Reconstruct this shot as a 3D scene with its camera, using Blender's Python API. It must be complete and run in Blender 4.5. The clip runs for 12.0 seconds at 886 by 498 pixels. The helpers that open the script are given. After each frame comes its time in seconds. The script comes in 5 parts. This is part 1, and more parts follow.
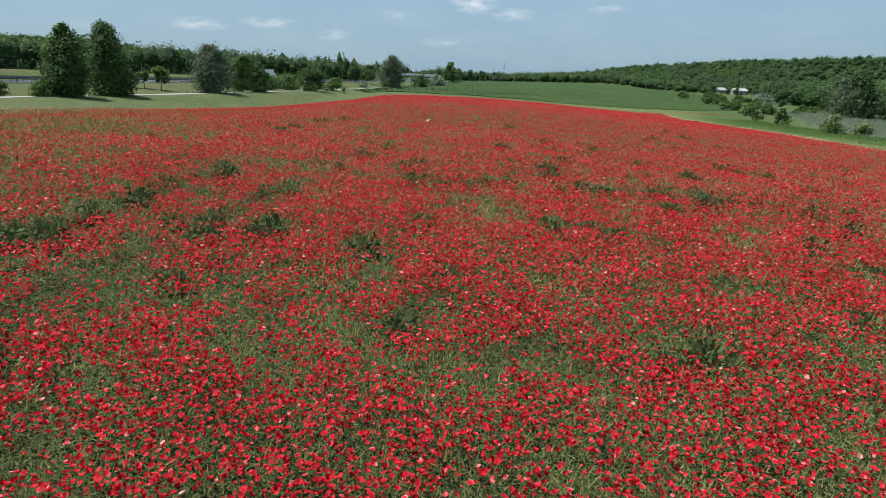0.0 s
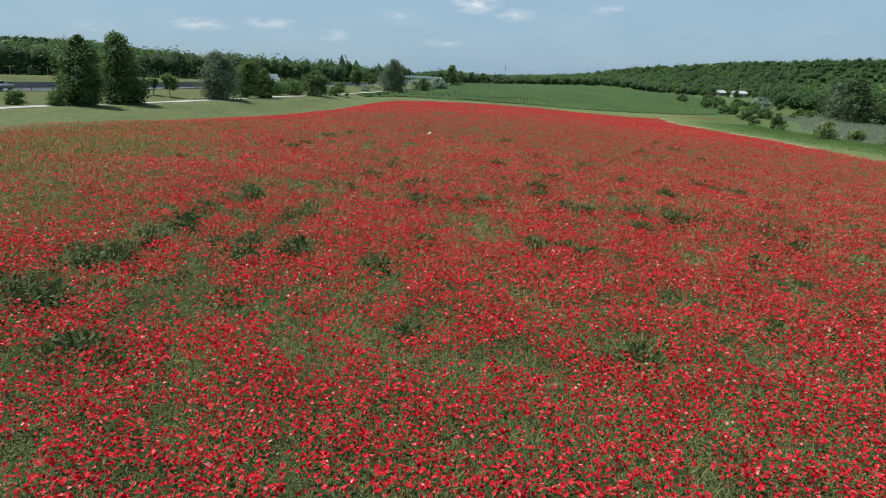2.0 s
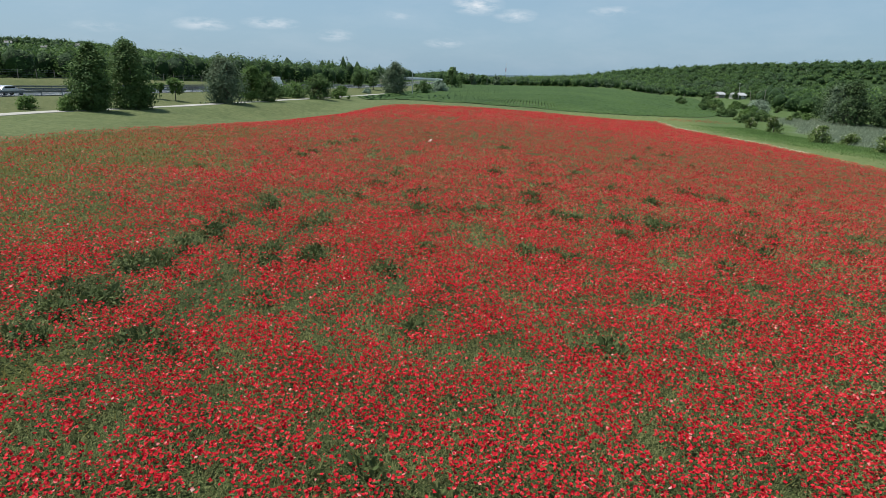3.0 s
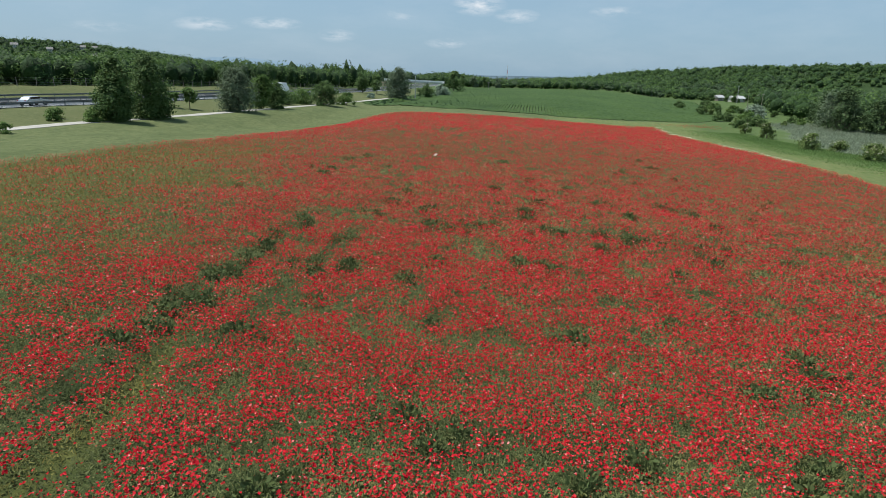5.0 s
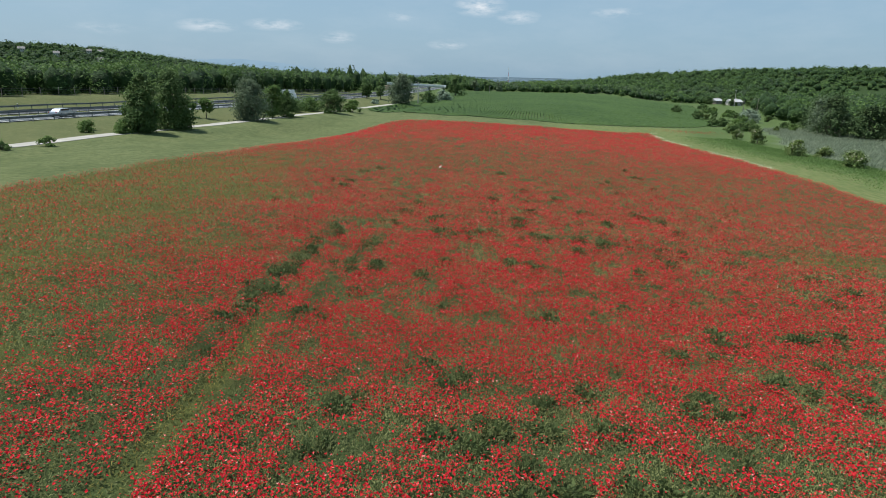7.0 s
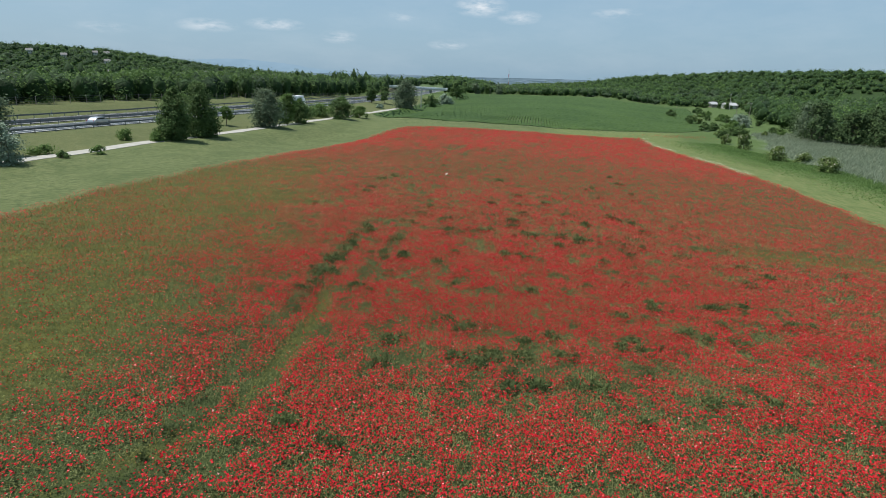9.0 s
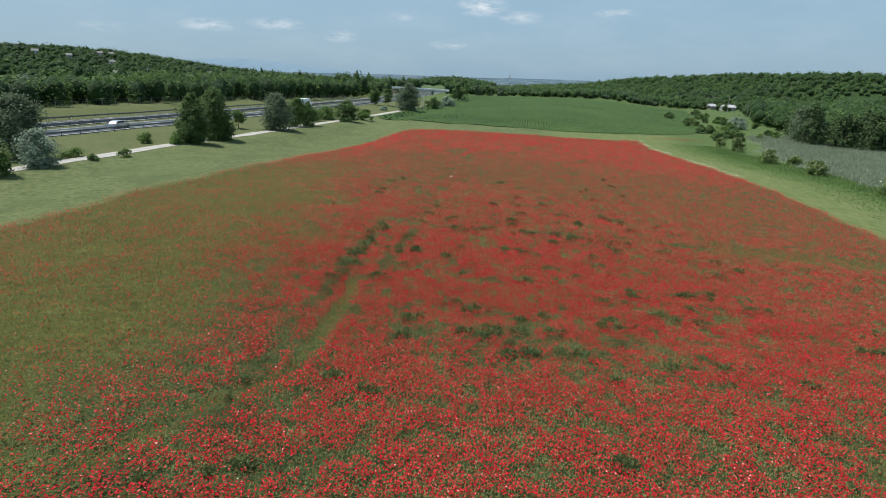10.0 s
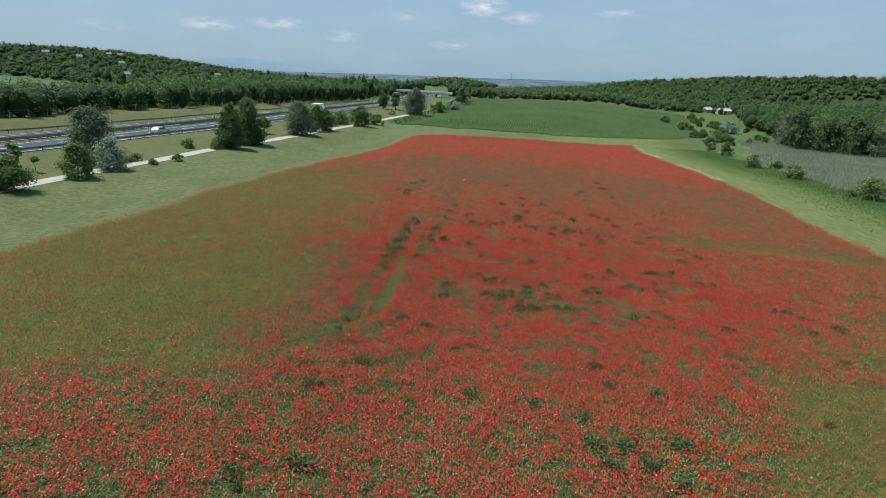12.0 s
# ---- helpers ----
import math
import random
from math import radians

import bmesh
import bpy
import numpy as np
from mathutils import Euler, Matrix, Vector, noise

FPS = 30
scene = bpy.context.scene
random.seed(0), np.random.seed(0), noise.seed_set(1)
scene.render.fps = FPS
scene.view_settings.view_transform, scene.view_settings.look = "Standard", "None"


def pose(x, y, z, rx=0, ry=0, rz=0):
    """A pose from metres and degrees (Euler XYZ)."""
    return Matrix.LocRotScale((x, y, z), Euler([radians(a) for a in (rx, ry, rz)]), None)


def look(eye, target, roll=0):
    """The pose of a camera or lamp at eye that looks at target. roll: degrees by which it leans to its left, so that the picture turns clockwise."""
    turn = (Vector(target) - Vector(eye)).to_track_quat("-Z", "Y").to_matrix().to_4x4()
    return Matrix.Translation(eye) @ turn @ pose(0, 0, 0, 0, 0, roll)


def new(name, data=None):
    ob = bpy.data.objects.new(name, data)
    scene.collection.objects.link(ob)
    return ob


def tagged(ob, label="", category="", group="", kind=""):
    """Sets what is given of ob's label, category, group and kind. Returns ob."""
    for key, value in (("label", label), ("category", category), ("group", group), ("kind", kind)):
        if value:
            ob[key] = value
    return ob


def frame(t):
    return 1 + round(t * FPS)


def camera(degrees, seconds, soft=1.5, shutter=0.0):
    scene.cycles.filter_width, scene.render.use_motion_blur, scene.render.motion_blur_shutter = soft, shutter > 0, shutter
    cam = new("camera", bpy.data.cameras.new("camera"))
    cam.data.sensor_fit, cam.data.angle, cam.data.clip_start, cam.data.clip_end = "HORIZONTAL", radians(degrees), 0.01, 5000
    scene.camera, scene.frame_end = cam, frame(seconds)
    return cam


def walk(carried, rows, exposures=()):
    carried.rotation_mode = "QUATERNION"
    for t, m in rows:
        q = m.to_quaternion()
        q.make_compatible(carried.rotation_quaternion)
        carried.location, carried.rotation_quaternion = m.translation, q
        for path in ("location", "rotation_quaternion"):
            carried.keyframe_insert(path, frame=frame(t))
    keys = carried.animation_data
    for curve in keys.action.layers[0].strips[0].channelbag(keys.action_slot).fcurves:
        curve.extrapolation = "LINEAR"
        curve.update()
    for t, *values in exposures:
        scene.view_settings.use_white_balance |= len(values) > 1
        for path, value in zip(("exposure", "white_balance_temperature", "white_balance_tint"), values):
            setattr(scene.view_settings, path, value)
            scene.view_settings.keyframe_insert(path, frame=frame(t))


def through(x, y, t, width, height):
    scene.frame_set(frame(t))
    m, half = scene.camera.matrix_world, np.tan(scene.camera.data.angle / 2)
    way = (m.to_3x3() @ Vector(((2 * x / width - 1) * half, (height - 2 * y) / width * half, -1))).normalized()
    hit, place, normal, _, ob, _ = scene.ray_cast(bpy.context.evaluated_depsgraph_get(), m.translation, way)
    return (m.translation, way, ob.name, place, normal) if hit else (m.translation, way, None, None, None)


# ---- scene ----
cam = camera(69.4, 12.0, soft=0.6, shutter=0.15)
# seconds, eye x, y, z, yaw, pitch, roll
PATH = [
    (0, 0.000, 0.000, 2.500, 0.00, -15.30, 1.06),
    (0.5, 0.025, -0.494, 2.743, 0.04, -15.30, 1.05),
    (1, 0.041, -1.073, 3.012, 0.06, -15.27, 1.07),
    (1.5, 0.043, -1.760, 3.309, 0.08, -15.24, 1.09),
    (2, 0.053, -2.586, 3.649, 0.12, -15.25, 1.13),
    (2.5, 0.071, -3.539, 4.017, 0.13, -15.23, 1.17),
    (3, 0.064, -4.612, 4.398, 0.15, -15.22, 1.21),
    (5, -0.206, -9.179, 6.108, 0.26, -15.20, 1.30),
    (5.5, -0.267, -10.566, 6.538, 0.27, -15.13, 1.28),
    (6, -0.319, -12.083, 7.007, 0.29, -15.10, 1.27),
    (6.5, -0.379, -13.735, 7.470, 0.31, -15.08, 1.26),
    (7, -0.468, -15.572, 7.959, 0.39, -15.10, 1.26),
    (9, -1.034, -24.969, 10.057, 0.40, -15.09, 1.42),
    (9.5, -1.236, -27.653, 10.623, 0.44, -15.07, 1.49),
    (10, -1.489, -30.460, 11.190, 0.46, -15.09, 1.56),
    (10.5, -1.871, -33.440, 11.777, 0.43, -15.12, 1.66),
    (11, -2.309, -36.529, 12.338, 0.44, -15.13, 1.71),
    (11.5, -2.803, -39.712, 12.932, 0.44, -15.13, 1.72),
    (12, -3.362, -43.000, 13.512, 0.47, -15.10, 1.80),
]
walk(cam, [(t, pose(x, y, z, 0, 0, yaw) @ pose(0, 0, 0, 90 + pitch) @ pose(0, 0, 0, 0, 0, roll)) for t, x, y, z, yaw, pitch, roll in PATH])

# ---------------------------------------------------------------- world, sun, exposure
SUN_FROM = Vector((-0.45, 0.10, 1.0)).normalized()
world = bpy.data.worlds.new("summer_sky")
scene.world = world
world.use_nodes = True
wn, wl = world.node_tree.nodes, world.node_tree.links
wn.clear()
sky = wn.new("ShaderNodeTexSky")
sky.sky_type = "NISHITA"
sky.sun_disc = False
sky.sun_elevation = math.asin(SUN_FROM.z)
sky.sun_rotation = math.atan2(SUN_FROM.x, SUN_FROM.y)
sky.altitude, sky.air_density, sky.dust_density, sky.ozone_density = 200, 1.0, 1.6, 1.5


def wnode(kind, **values):
    n = wn.new(kind)
    for key, value in values.items():
        n.inputs[key].default_value = value
    return n


# thin summer haze over the blue, and a few small cumulus low over the horizon
coord = wn.new("ShaderNodeTexCoord")
haze = wn.new("ShaderNodeMix")
haze.data_type = "RGBA"
haze.inputs[0].default_value = 0.72
haze.inputs[7].default_value = (3.3, 5.25, 7.0, 1)
wl.new(sky.outputs[0], haze.inputs[6])
stretch = wn.new("ShaderNodeMapping")
stretch.inputs["Scale"].default_value = (1.0, 1.0, 3.2)
wl.new(coord.outputs["Generated"], stretch.inputs[0])
puff = wnode("ShaderNodeTexNoise", Scale=34.0, Detail=7.0, Roughness=0.62)
wl.new(stretch.outputs[0], puff.inputs["Vector"])
veil = wnode("ShaderNodeTexNoise", Scale=7.0, Detail=6.0, Roughness=0.6)
wl.new(stretch.outputs[0], veil.inputs["Vector"])
# azimuth and elevation in degrees, half width and half height, weight of each cloud
CLOUDS = [(2.3, 5.7, 2.0, 0.75, 1.0), (5.6, 4.9, 1.7, 0.5, 0.75), (-14.8, 3.8, 2.0, 0.45, 0.85), (-20.1, 3.5, 2.0, 0.5, 0.75), (-9.6, 3.0, 1.4, 0.5, 0.6),
          (-0.4, 2.6, 1.6, 0.4, 0.6), (13.4, 5.3, 2.0, 0.4, 0.5), (-27.5, 3.0, 2.0, 0.4, 0.35), (-4.4, 4.7, 1.8, 0.5, 0.35), (-18.0, 6.2, 2.0, 0.5, 0.35)]
total = None
for az, el, half_w, half_h, weight in CLOUDS:
    a, e = radians(az), radians(el)
    middle = Vector((math.sin(a) * math.cos(e), math.cos(a) * math.cos(e), math.sin(e)))
    right = Vector((math.cos(a), -math.sin(a), 0))
    off = wn.new("ShaderNodeVectorMath")
    off.operation = "SUBTRACT"
    off.inputs[1].default_value = middle
    wl.new(coord.outputs["Generated"], off.inputs[0])
    spread = wn.new("ShaderNodeMapping")
    spread.inputs["Rotation"].default_value = (0, 0, a)
    spread.inputs["Scale"].default_value = (1 / math.sin(radians(half_w)), 3.0, 1 / math.sin(radians(half_h)))
    wl.new(off.outputs[0], spread.inputs[0])
    far = wn.new("ShaderNodeVectorMath")
    far.operation = "LENGTH"
    wl.new(spread.outputs[0], far.inputs[0])
    mask = wn.new("ShaderNodeMapRange")
    mask.inputs[1].default_value, mask.inputs[2].default_value = 0.0, 1.25
    mask.inputs[3].default_value, mask.inputs[4].default_value = weight, 0.0
    wl.new(far.outputs["Value"], mask.inputs[0])
    if total is None:
        total = mask.outputs[0]
    else:
        both = wn.new("ShaderNodeMath")
        both.operation = "MAXIMUM"
        wl.new(total, both.inputs[0])
        wl.new(mask.outputs[0], both.inputs[1])
        total = both.outputs[0]
rough_edge = wn.new("ShaderNodeMapRange")
rough_edge.inputs[1].default_value, rough_edge.inputs[2].default_value = 0.36, 0.62
wl.new(puff.outputs["Fac"], rough_edge.inputs[0])
cover = wn.new("ShaderNodeMath")
cover.operation = "MULTIPLY"
wl.new(total, cover.inputs[0])
wl.new(rough_edge.outputs[0], cover.inputs[1])
thin = wn.new("ShaderNodeMapRange")
thin.inputs[1].default_value, thin.inputs[2].default_value, thin.inputs[4].default_value = 0.45, 0.8, 0.12
wl.new(veil.outputs["Fac"], thin.inputs[0])
summed = wn.new("ShaderNodeMath")
summed.operation = "MAXIMUM"
summed.use_clamp = True
wl.new(cover.outputs[0], summed.inputs[0])
wl.new(thin.outputs[0], summed.inputs[1])
cloudy = wn.new("ShaderNodeMix")
cloudy.data_type = "RGBA"
cloudy.inputs[7].default_value = (8.0, 8.6, 9.2, 1)
wl.new(summed.outputs[0], cloudy.inputs[0])
wl.new(haze.outputs[2], cloudy.inputs[6])
shine = wnode("ShaderNodeBackground", Strength=0.075)
wl.new(cloudy.outputs[2], shine.inputs[0])
out = wn.new("ShaderNodeOutputWorld")
wl.new(shine.outputs[0], out.inputs[0])

sun = new("sun", bpy.data.lights.new("sun", "SUN"))
sun.data.energy, sun.data.angle, sun.data.color = 4.45, radians(0.6), (1.0, 0.97, 0.93)
sun.matrix_world = look((0, 0, 60), Vector((0, 0, 60)) - SUN_FROM)
scene.view_settings.exposure = 0.37

# ---------------------------------------------------------------- materials


def material(name, rough=0.8, spec=0.3, metal=0.0):
    m = bpy.data.materials.new(name)
    m.use_nodes = True
    b = m.node_tree.nodes["Principled BSDF"]
    b.inputs["Roughness"].default_value, b.inputs["Metallic"].default_value = rough, metal
    b.inputs["Specular IOR Level"].default_value = spec
    return m, m.node_tree.nodes, m.node_tree.links, b


def noise_tex(n, l, scale, detail=4.0, rough=0.55, where=None, stretch=(1, 1, 1)):
    t = n.new("ShaderNodeTexNoise")
    t.inputs["Scale"].default_value, t.inputs["Detail"].default_value, t.inputs["Roughness"].default_value = scale, detail, rough
    if where is None:
        where = n.new("ShaderNodeNewGeometry").outputs["Position"]
    if stretch != (1, 1, 1):
        s = n.new("ShaderNodeMapping")
        s.inputs["Scale"].default_value = stretch
        l.new(where, s.inputs[0])
        where = s.outputs[0]
    l.new(where, t.inputs["Vector"])
    return t.outputs["Fac"]


def ramp(n, l, fac, stops):
    r = n.new("ShaderNodeValToRGB")
    el = r.color_ramp.elements
    while len(el) < len(stops):
        el.new(0.5)
    for e, (p, c) in zip(el, stops):
        e.position, e.color = p, (*c, 1)
    l.new(fac, r.inputs[0])
    return r.outputs[0]


def mix(n, l, fac, a, b, how="MIX"):
    m = n.new("ShaderNodeMix")
    m.data_type, m.blend_type = "RGBA", how
    for value, slot in ((fac, 0), (a, 6), (b, 7)):
        if hasattr(value, "links"):
            l.new(value, m.inputs[slot])
        elif slot == 0:
            m.inputs[0].default_value = value
        else:
            m.inputs[slot].default_value = (*value, 1)
    return m.outputs[2]


def span(n, l, value, lo, hi, to_lo=0.0, to_hi=1.0):
    r = n.new("ShaderNodeMapRange")
    for k, v in zip((1, 2, 3, 4), (lo, hi, to_lo, to_hi)):
        r.inputs[k].default_value = v
    l.new(value, r.inputs[0])
    return r.outputs[0]


def bump(n, l, b, height, strength, distance):
    k = n.new("ShaderNodeBump")
    k.inputs["Strength"].default_value, k.inputs["Distance"].default_value = strength, distance
    l.new(height, k.inputs["Height"])
    l.new(k.outputs[0], b.inputs["Normal"])


def plain(name, colour, rough=0.6, metal=0.0, spec=0.4, vary=0.18, scale=3.0, grain=40.0):
    """A surface of one colour with stains and fine grain."""
    m, n, l, b = material(name, rough, spec, metal)
    dark = tuple(c * (1 - vary) for c in colour)
    light = tuple(min(1, c * (1 + vary)) for c in colour)
    a = ramp(n, l, noise_tex(n, l, scale), [(0.3, dark), (0.7, light)])
    g = noise_tex(n, l, grain, 3)
    c = mix(n, l, span(n, l, g, 0.3, 0.7, 0.0, 0.25), a, dark)
    l.new(c, b.inputs["Base Color"])
    bump(n, l, b, g, 0.25, 0.01)
    return m


def leafy(name, dark, light, through=0.35, rough=0.7, spec=0.15, spots=0.45, relief=0.0):
    """Leaves: tint from the attribute 'tint', larger patches from the place; part of the light goes through."""
    m, n, l, b = material(name, rough, spec)
    at = n.new("ShaderNodeAttribute")
    at.attribute_name = "tint"
    patch = noise_tex(n, l, spots, 3)
    fac = n.new("ShaderNodeMath")
    fac.operation = "MULTIPLY_ADD"
    fac.inputs[1].default_value = 0.6
    l.new(at.outputs["Fac"], fac.inputs[0])
    l.new(span(n, l, patch, 0.3, 0.7, 0.0, 0.45), fac.inputs[2])
    c = ramp(n, l, fac.outputs[0], [(0.0, dark), (1.0, light)])
    l.new(c, b.inputs["Base Color"])
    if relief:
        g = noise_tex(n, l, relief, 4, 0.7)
        # hollows of the relief are coloured darker, as shade between leaves
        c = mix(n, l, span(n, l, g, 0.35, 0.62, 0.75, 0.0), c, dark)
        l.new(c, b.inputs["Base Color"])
        bump(n, l, b, g, 1.0, 1.2)
    t = n.new("ShaderNodeBsdfTranslucent")
    l.new(c, t.inputs[0])
    s = n.new("ShaderNodeMixShader")
    s.inputs[0].default_value = through
    l.new(b.outputs[0], s.inputs[1])
    l.new(t.outputs[0], s.inputs[2])
    l.new(s.outputs[0], n["Material Output"].inputs[0])
    return m


def petal_material():
    m, n, l, b = material("poppy_petal", 0.7, 0.15)
    at = n.new("ShaderNodeAttribute")
    at.attribute_name = "tint"
    # last two stops: pale pink for painted glints and sheen on petals
    c = ramp(n, l, at.outputs["Fac"], [(0.0, (0.22, 0.004, 0.010)), (0.40, (0.55, 0.012, 0.026)), (0.80, (0.71, 0.040, 0.050)), (0.89, (0.80, 0.24, 0.23)), (1.0, (0.80, 0.48, 0.44))])
    l.new(c, b.inputs["Base Color"])
    t = n.new("ShaderNodeBsdfTranslucent")
    l.new(c, t.inputs[0])
    s = n.new("ShaderNodeMixShader")
    s.inputs[0].default_value = 0.30
    l.new(b.outputs[0], s.inputs[1])
    l.new(t.outputs[0], s.inputs[2])
    l.new(s.outputs[0], n["Material Output"].inputs[0])
    return m


def ground_material():
    """The one sheet of ground; masks say where poppies, mown grass, maize, reeds, dry verge and far crops grow."""
    m, n, l, b = material("ground_cover", 0.95, 0.12)
    where = n.new("ShaderNodeNewGeometry").outputs["Position"]
    fine = noise_tex(n, l, 9.0, 5, 0.65, where)
    tiny = noise_tex(n, l, 38.0, 3, 0.6, where)
    broad = noise_tex(n, l, 0.16, 4, 0.6, where)
    wide = noise_tex(n, l, 0.02, 4, 0.6, where)
    streak = noise_tex(n, l, 1.0, 4, 0.6, where, (0.9, 0.12, 1))

    def mask(name):
        a = n.new("ShaderNodeAttribute")
        a.attribute_name = name
        return a.outputs["Fac"]

    blotch = noise_tex(n, l, 1.9, 8, 0.82, where, (0.65, 1.0, 1))
    base = mix(n, l, broad, (0.052, 0.092, 0.028), (0.098, 0.136, 0.044))
    base = mix(n, l, span(n, l, fine, 0.35, 0.7, 0, 0.5), base, (0.04, 0.065, 0.022))
    # poppy field: herbage darkened as shade in the gaps, with far blossoms as specks
    herb = mix(n, l, fine, (0.016, 0.030, 0.010), (0.075, 0.102, 0.034))
    olive = mix(n, l, fine, (0.040, 0.052, 0.013), (0.098, 0.104, 0.029))
    olive = mix(n, l, span(n, l, blotch, 0.50, 0.64, 0, 0.65), olive, (0.165, 0.165, 0.046))
    olive = mix(n, l, span(n, l, blotch, 0.48, 0.36, 0, 0.65), olive, (0.034, 0.050, 0.013))
    herb = mix(n, l, mask("sparse"), herb, olive)
    speck = n.new("ShaderNodeMath")
    speck.operation = "ADD"
    l.new(tiny, speck.inputs[0])
    l.new(span(n, l, mask("red"), 0, 1, -0.30, 0.0), speck.inputs[1])
    herb = mix(n, l, span(n, l, speck.outputs[0], 0.47, 0.55), herb, (0.33, 0.018, 0.02))
    c = mix(n, l, mask("poppy"), base, herb)
    mown = ramp(n, l, blotch, [(0.34, (0.042, 0.062, 0.022)), (0.47, (0.084, 0.108, 0.042)), (0.60, (0.142, 0.154, 0.068))])
    mown = mix(n, l, span(n, l, streak, 0.5, 0.7, 0, 0.4), mown, (0.135, 0.150, 0.062))
    mown = mix(n, l, span(n, l, broad, 0.46, 0.64, 0, 0.55), mown, (0.064, 0.088, 0.032))
    mown = mix(n, l, span(n, l, fine, 0.5, 0.75, 0, 0.5), mown, (0.045, 0.068, 0.027))
    comb = noise_tex(n, l, 2.4, 5, 0.65, where, (1.0, 0.16, 1))
    lush = ramp(n, l, comb, [(0.36, (0.065, 0.105, 0.030)), (0.5, (0.12, 0.155, 0.050)), (0.64, (0.19, 0.185, 0.078))])
    lush = mix(n, l, span(n, l, blotch, 0.45, 0.7, 0, 0.6), lush, (0.085, 0.105, 0.042))
    mown = mix(n, l, span(n, l, mask("lush"), 0, 1, 0, 0.75), mown, lush)
    c = mix(n, l, mask("mown"), c, mown)
    soil = mix(n, l, fine, (0.060, 0.095, 0.036), (0.12, 0.14, 0.07))
    c = mix(n, l, mask("maize"), c, soil)
    reed = mix(n, l, fine, (0.10, 0.125, 0.09), (0.17, 0.19, 0.15))
    c = mix(n, l, mask("reed"), c, reed)
    dry = mix(n, l, broad, (0.060, 0.082, 0.030), (0.125, 0.130, 0.055))
    dry = mix(n, l, span(n, l, fine, 0.4, 0.75, 0, 0.45), dry, (0.065, 0.085, 0.033))
    dry = mix(n, l, span(n, l, blotch, 0.50, 0.66, 0, 0.6), dry, (0.17, 0.165, 0.08))
    dry = mix(n, l, span(n, l, blotch, 0.46, 0.34, 0, 0.6), dry, (0.045, 0.075, 0.024))
    c = mix(n, l, mask("verge"), c, dry)
    crop = mix(n, l, wide, (0.06, 0.095, 0.045), (0.085, 0.12, 0.062))
    c = mix(n, l, mask("crop"), c, crop)
    c = mix(n, l, mask("wood"), c, mix(n, l, fine, (0.018, 0.036, 0.011), (0.036, 0.062, 0.019)))
    l.new(c, b.inputs["Base Color"])
    bump(n, l, b, fine, 0.7, 0.12)
    return m


M_GROUND = ground_material()
M_PETAL = petal_material()
M_HERB = leafy("poppy_foliage", (0.056, 0.070, 0.026), (0.285, 0.305, 0.118), 0.25, spots=0.5)
M_STRAW = leafy("ripe_grass", (0.064, 0.064, 0.016), (0.245, 0.220, 0.056), 0.18, spots=0.45)
M_WEED = leafy("weed_leaf", (0.026, 0.046, 0.016), (0.128, 0.168, 0.058), 0.18)
M_MAIZE = leafy("maize_leaf", (0.032, 0.070, 0.017), (0.082, 0.138, 0.033), 0.3, spots=0.03)
M_REED = leafy("reed_leaf", (0.15, 0.195, 0.125), (0.27, 0.315, 0.215), 0.5, spots=0.1)
M_LEAF = leafy("broadleaf_green", (0.040, 0.082, 0.026), (0.150, 0.225, 0.074), 0.36)
M_LEAF_DARK = leafy("shady_wood_leaf", (0.024, 0.052, 0.019), (0.095, 0.145, 0.053), 0.22)
M_LEAF_GREY = leafy("poplar_grey_green", (0.060, 0.096, 0.056), (0.200, 0.255, 0.150), 0.36)
M_LEAF_LIGHT = leafy("acacia_light_green", (0.048, 0.098, 0.026), (0.17, 0.26, 0.072), 0.38)
M_LEAF_SILVER = leafy("oleaster_silver", (0.13, 0.18, 0.125), (0.31, 0.39, 0.28), 0.15)
M_ELDER = leafy("elder_leaf", (0.055, 0.100, 0.026), (0.205, 0.265, 0.085), 0.28)
M_ELDER_BLOOM = leafy("elder_blossom", (0.35, 0.36, 0.24), (0.62, 0.62, 0.48), 0.1)
M_CHAMOMILE = leafy("chamomile_bloom", (0.42, 0.40, 0.26), (0.72, 0.70, 0.56), 0.1)
M_WOODLAND = leafy("woodland_leaf", (0.036, 0.078, 0.024), (0.140, 0.222, 0.062), 0.25, spots=0.06)
M_WOODLAND_GREY = leafy("woodland_grey_leaf", (0.045, 0.072, 0.042), (0.14, 0.18, 0.11), 0.2, spots=0.06)
M_WOODLAND_LIGHT = leafy("woodland_light_leaf", (0.035, 0.075, 0.02), (0.13, 0.205, 0.055), 0.25, spots=0.06)
# dark green that stands in for the shaded inside of the woods
M_CORE = leafy("woodland_inner_shade", (0.014, 0.036, 0.011), (0.100, 0.185, 0.046), 0.1, spots=0.05, relief=0.9)
M_BARK = plain("bark", (0.10, 0.08, 0.06), 0.95, vary=0.35, scale=6, grain=30)
M_ASPHALT = plain("asphalt", (0.039, 0.049, 0.057), 0.85, vary=0.15, scale=0.3, grain=25)
M_ASPHALT_DARK = plain("dark_asphalt", (0.026, 0.029, 0.033), 0.9, vary=0.15, scale=0.3, grain=25)
M_PAINT = plain("road_paint", (0.72, 0.72, 0.70), 0.7, vary=0.12)
M_GRAVEL = plain("pale_gravel", (0.33, 0.315, 0.28), 0.95, vary=0.16, scale=0.7, grain=14)
M_STEEL = plain("galvanised_steel", (0.20, 0.21, 0.22), 0.6, 0.4, vary=0.2)
M_CONCRETE = plain("concrete", (0.46, 0.45, 0.42), 0.85, vary=0.14, scale=0.8)
M_EARTH = plain("bare_earth", (0.30, 0.24, 0.175), 0.95, vary=0.2, scale=0.6)
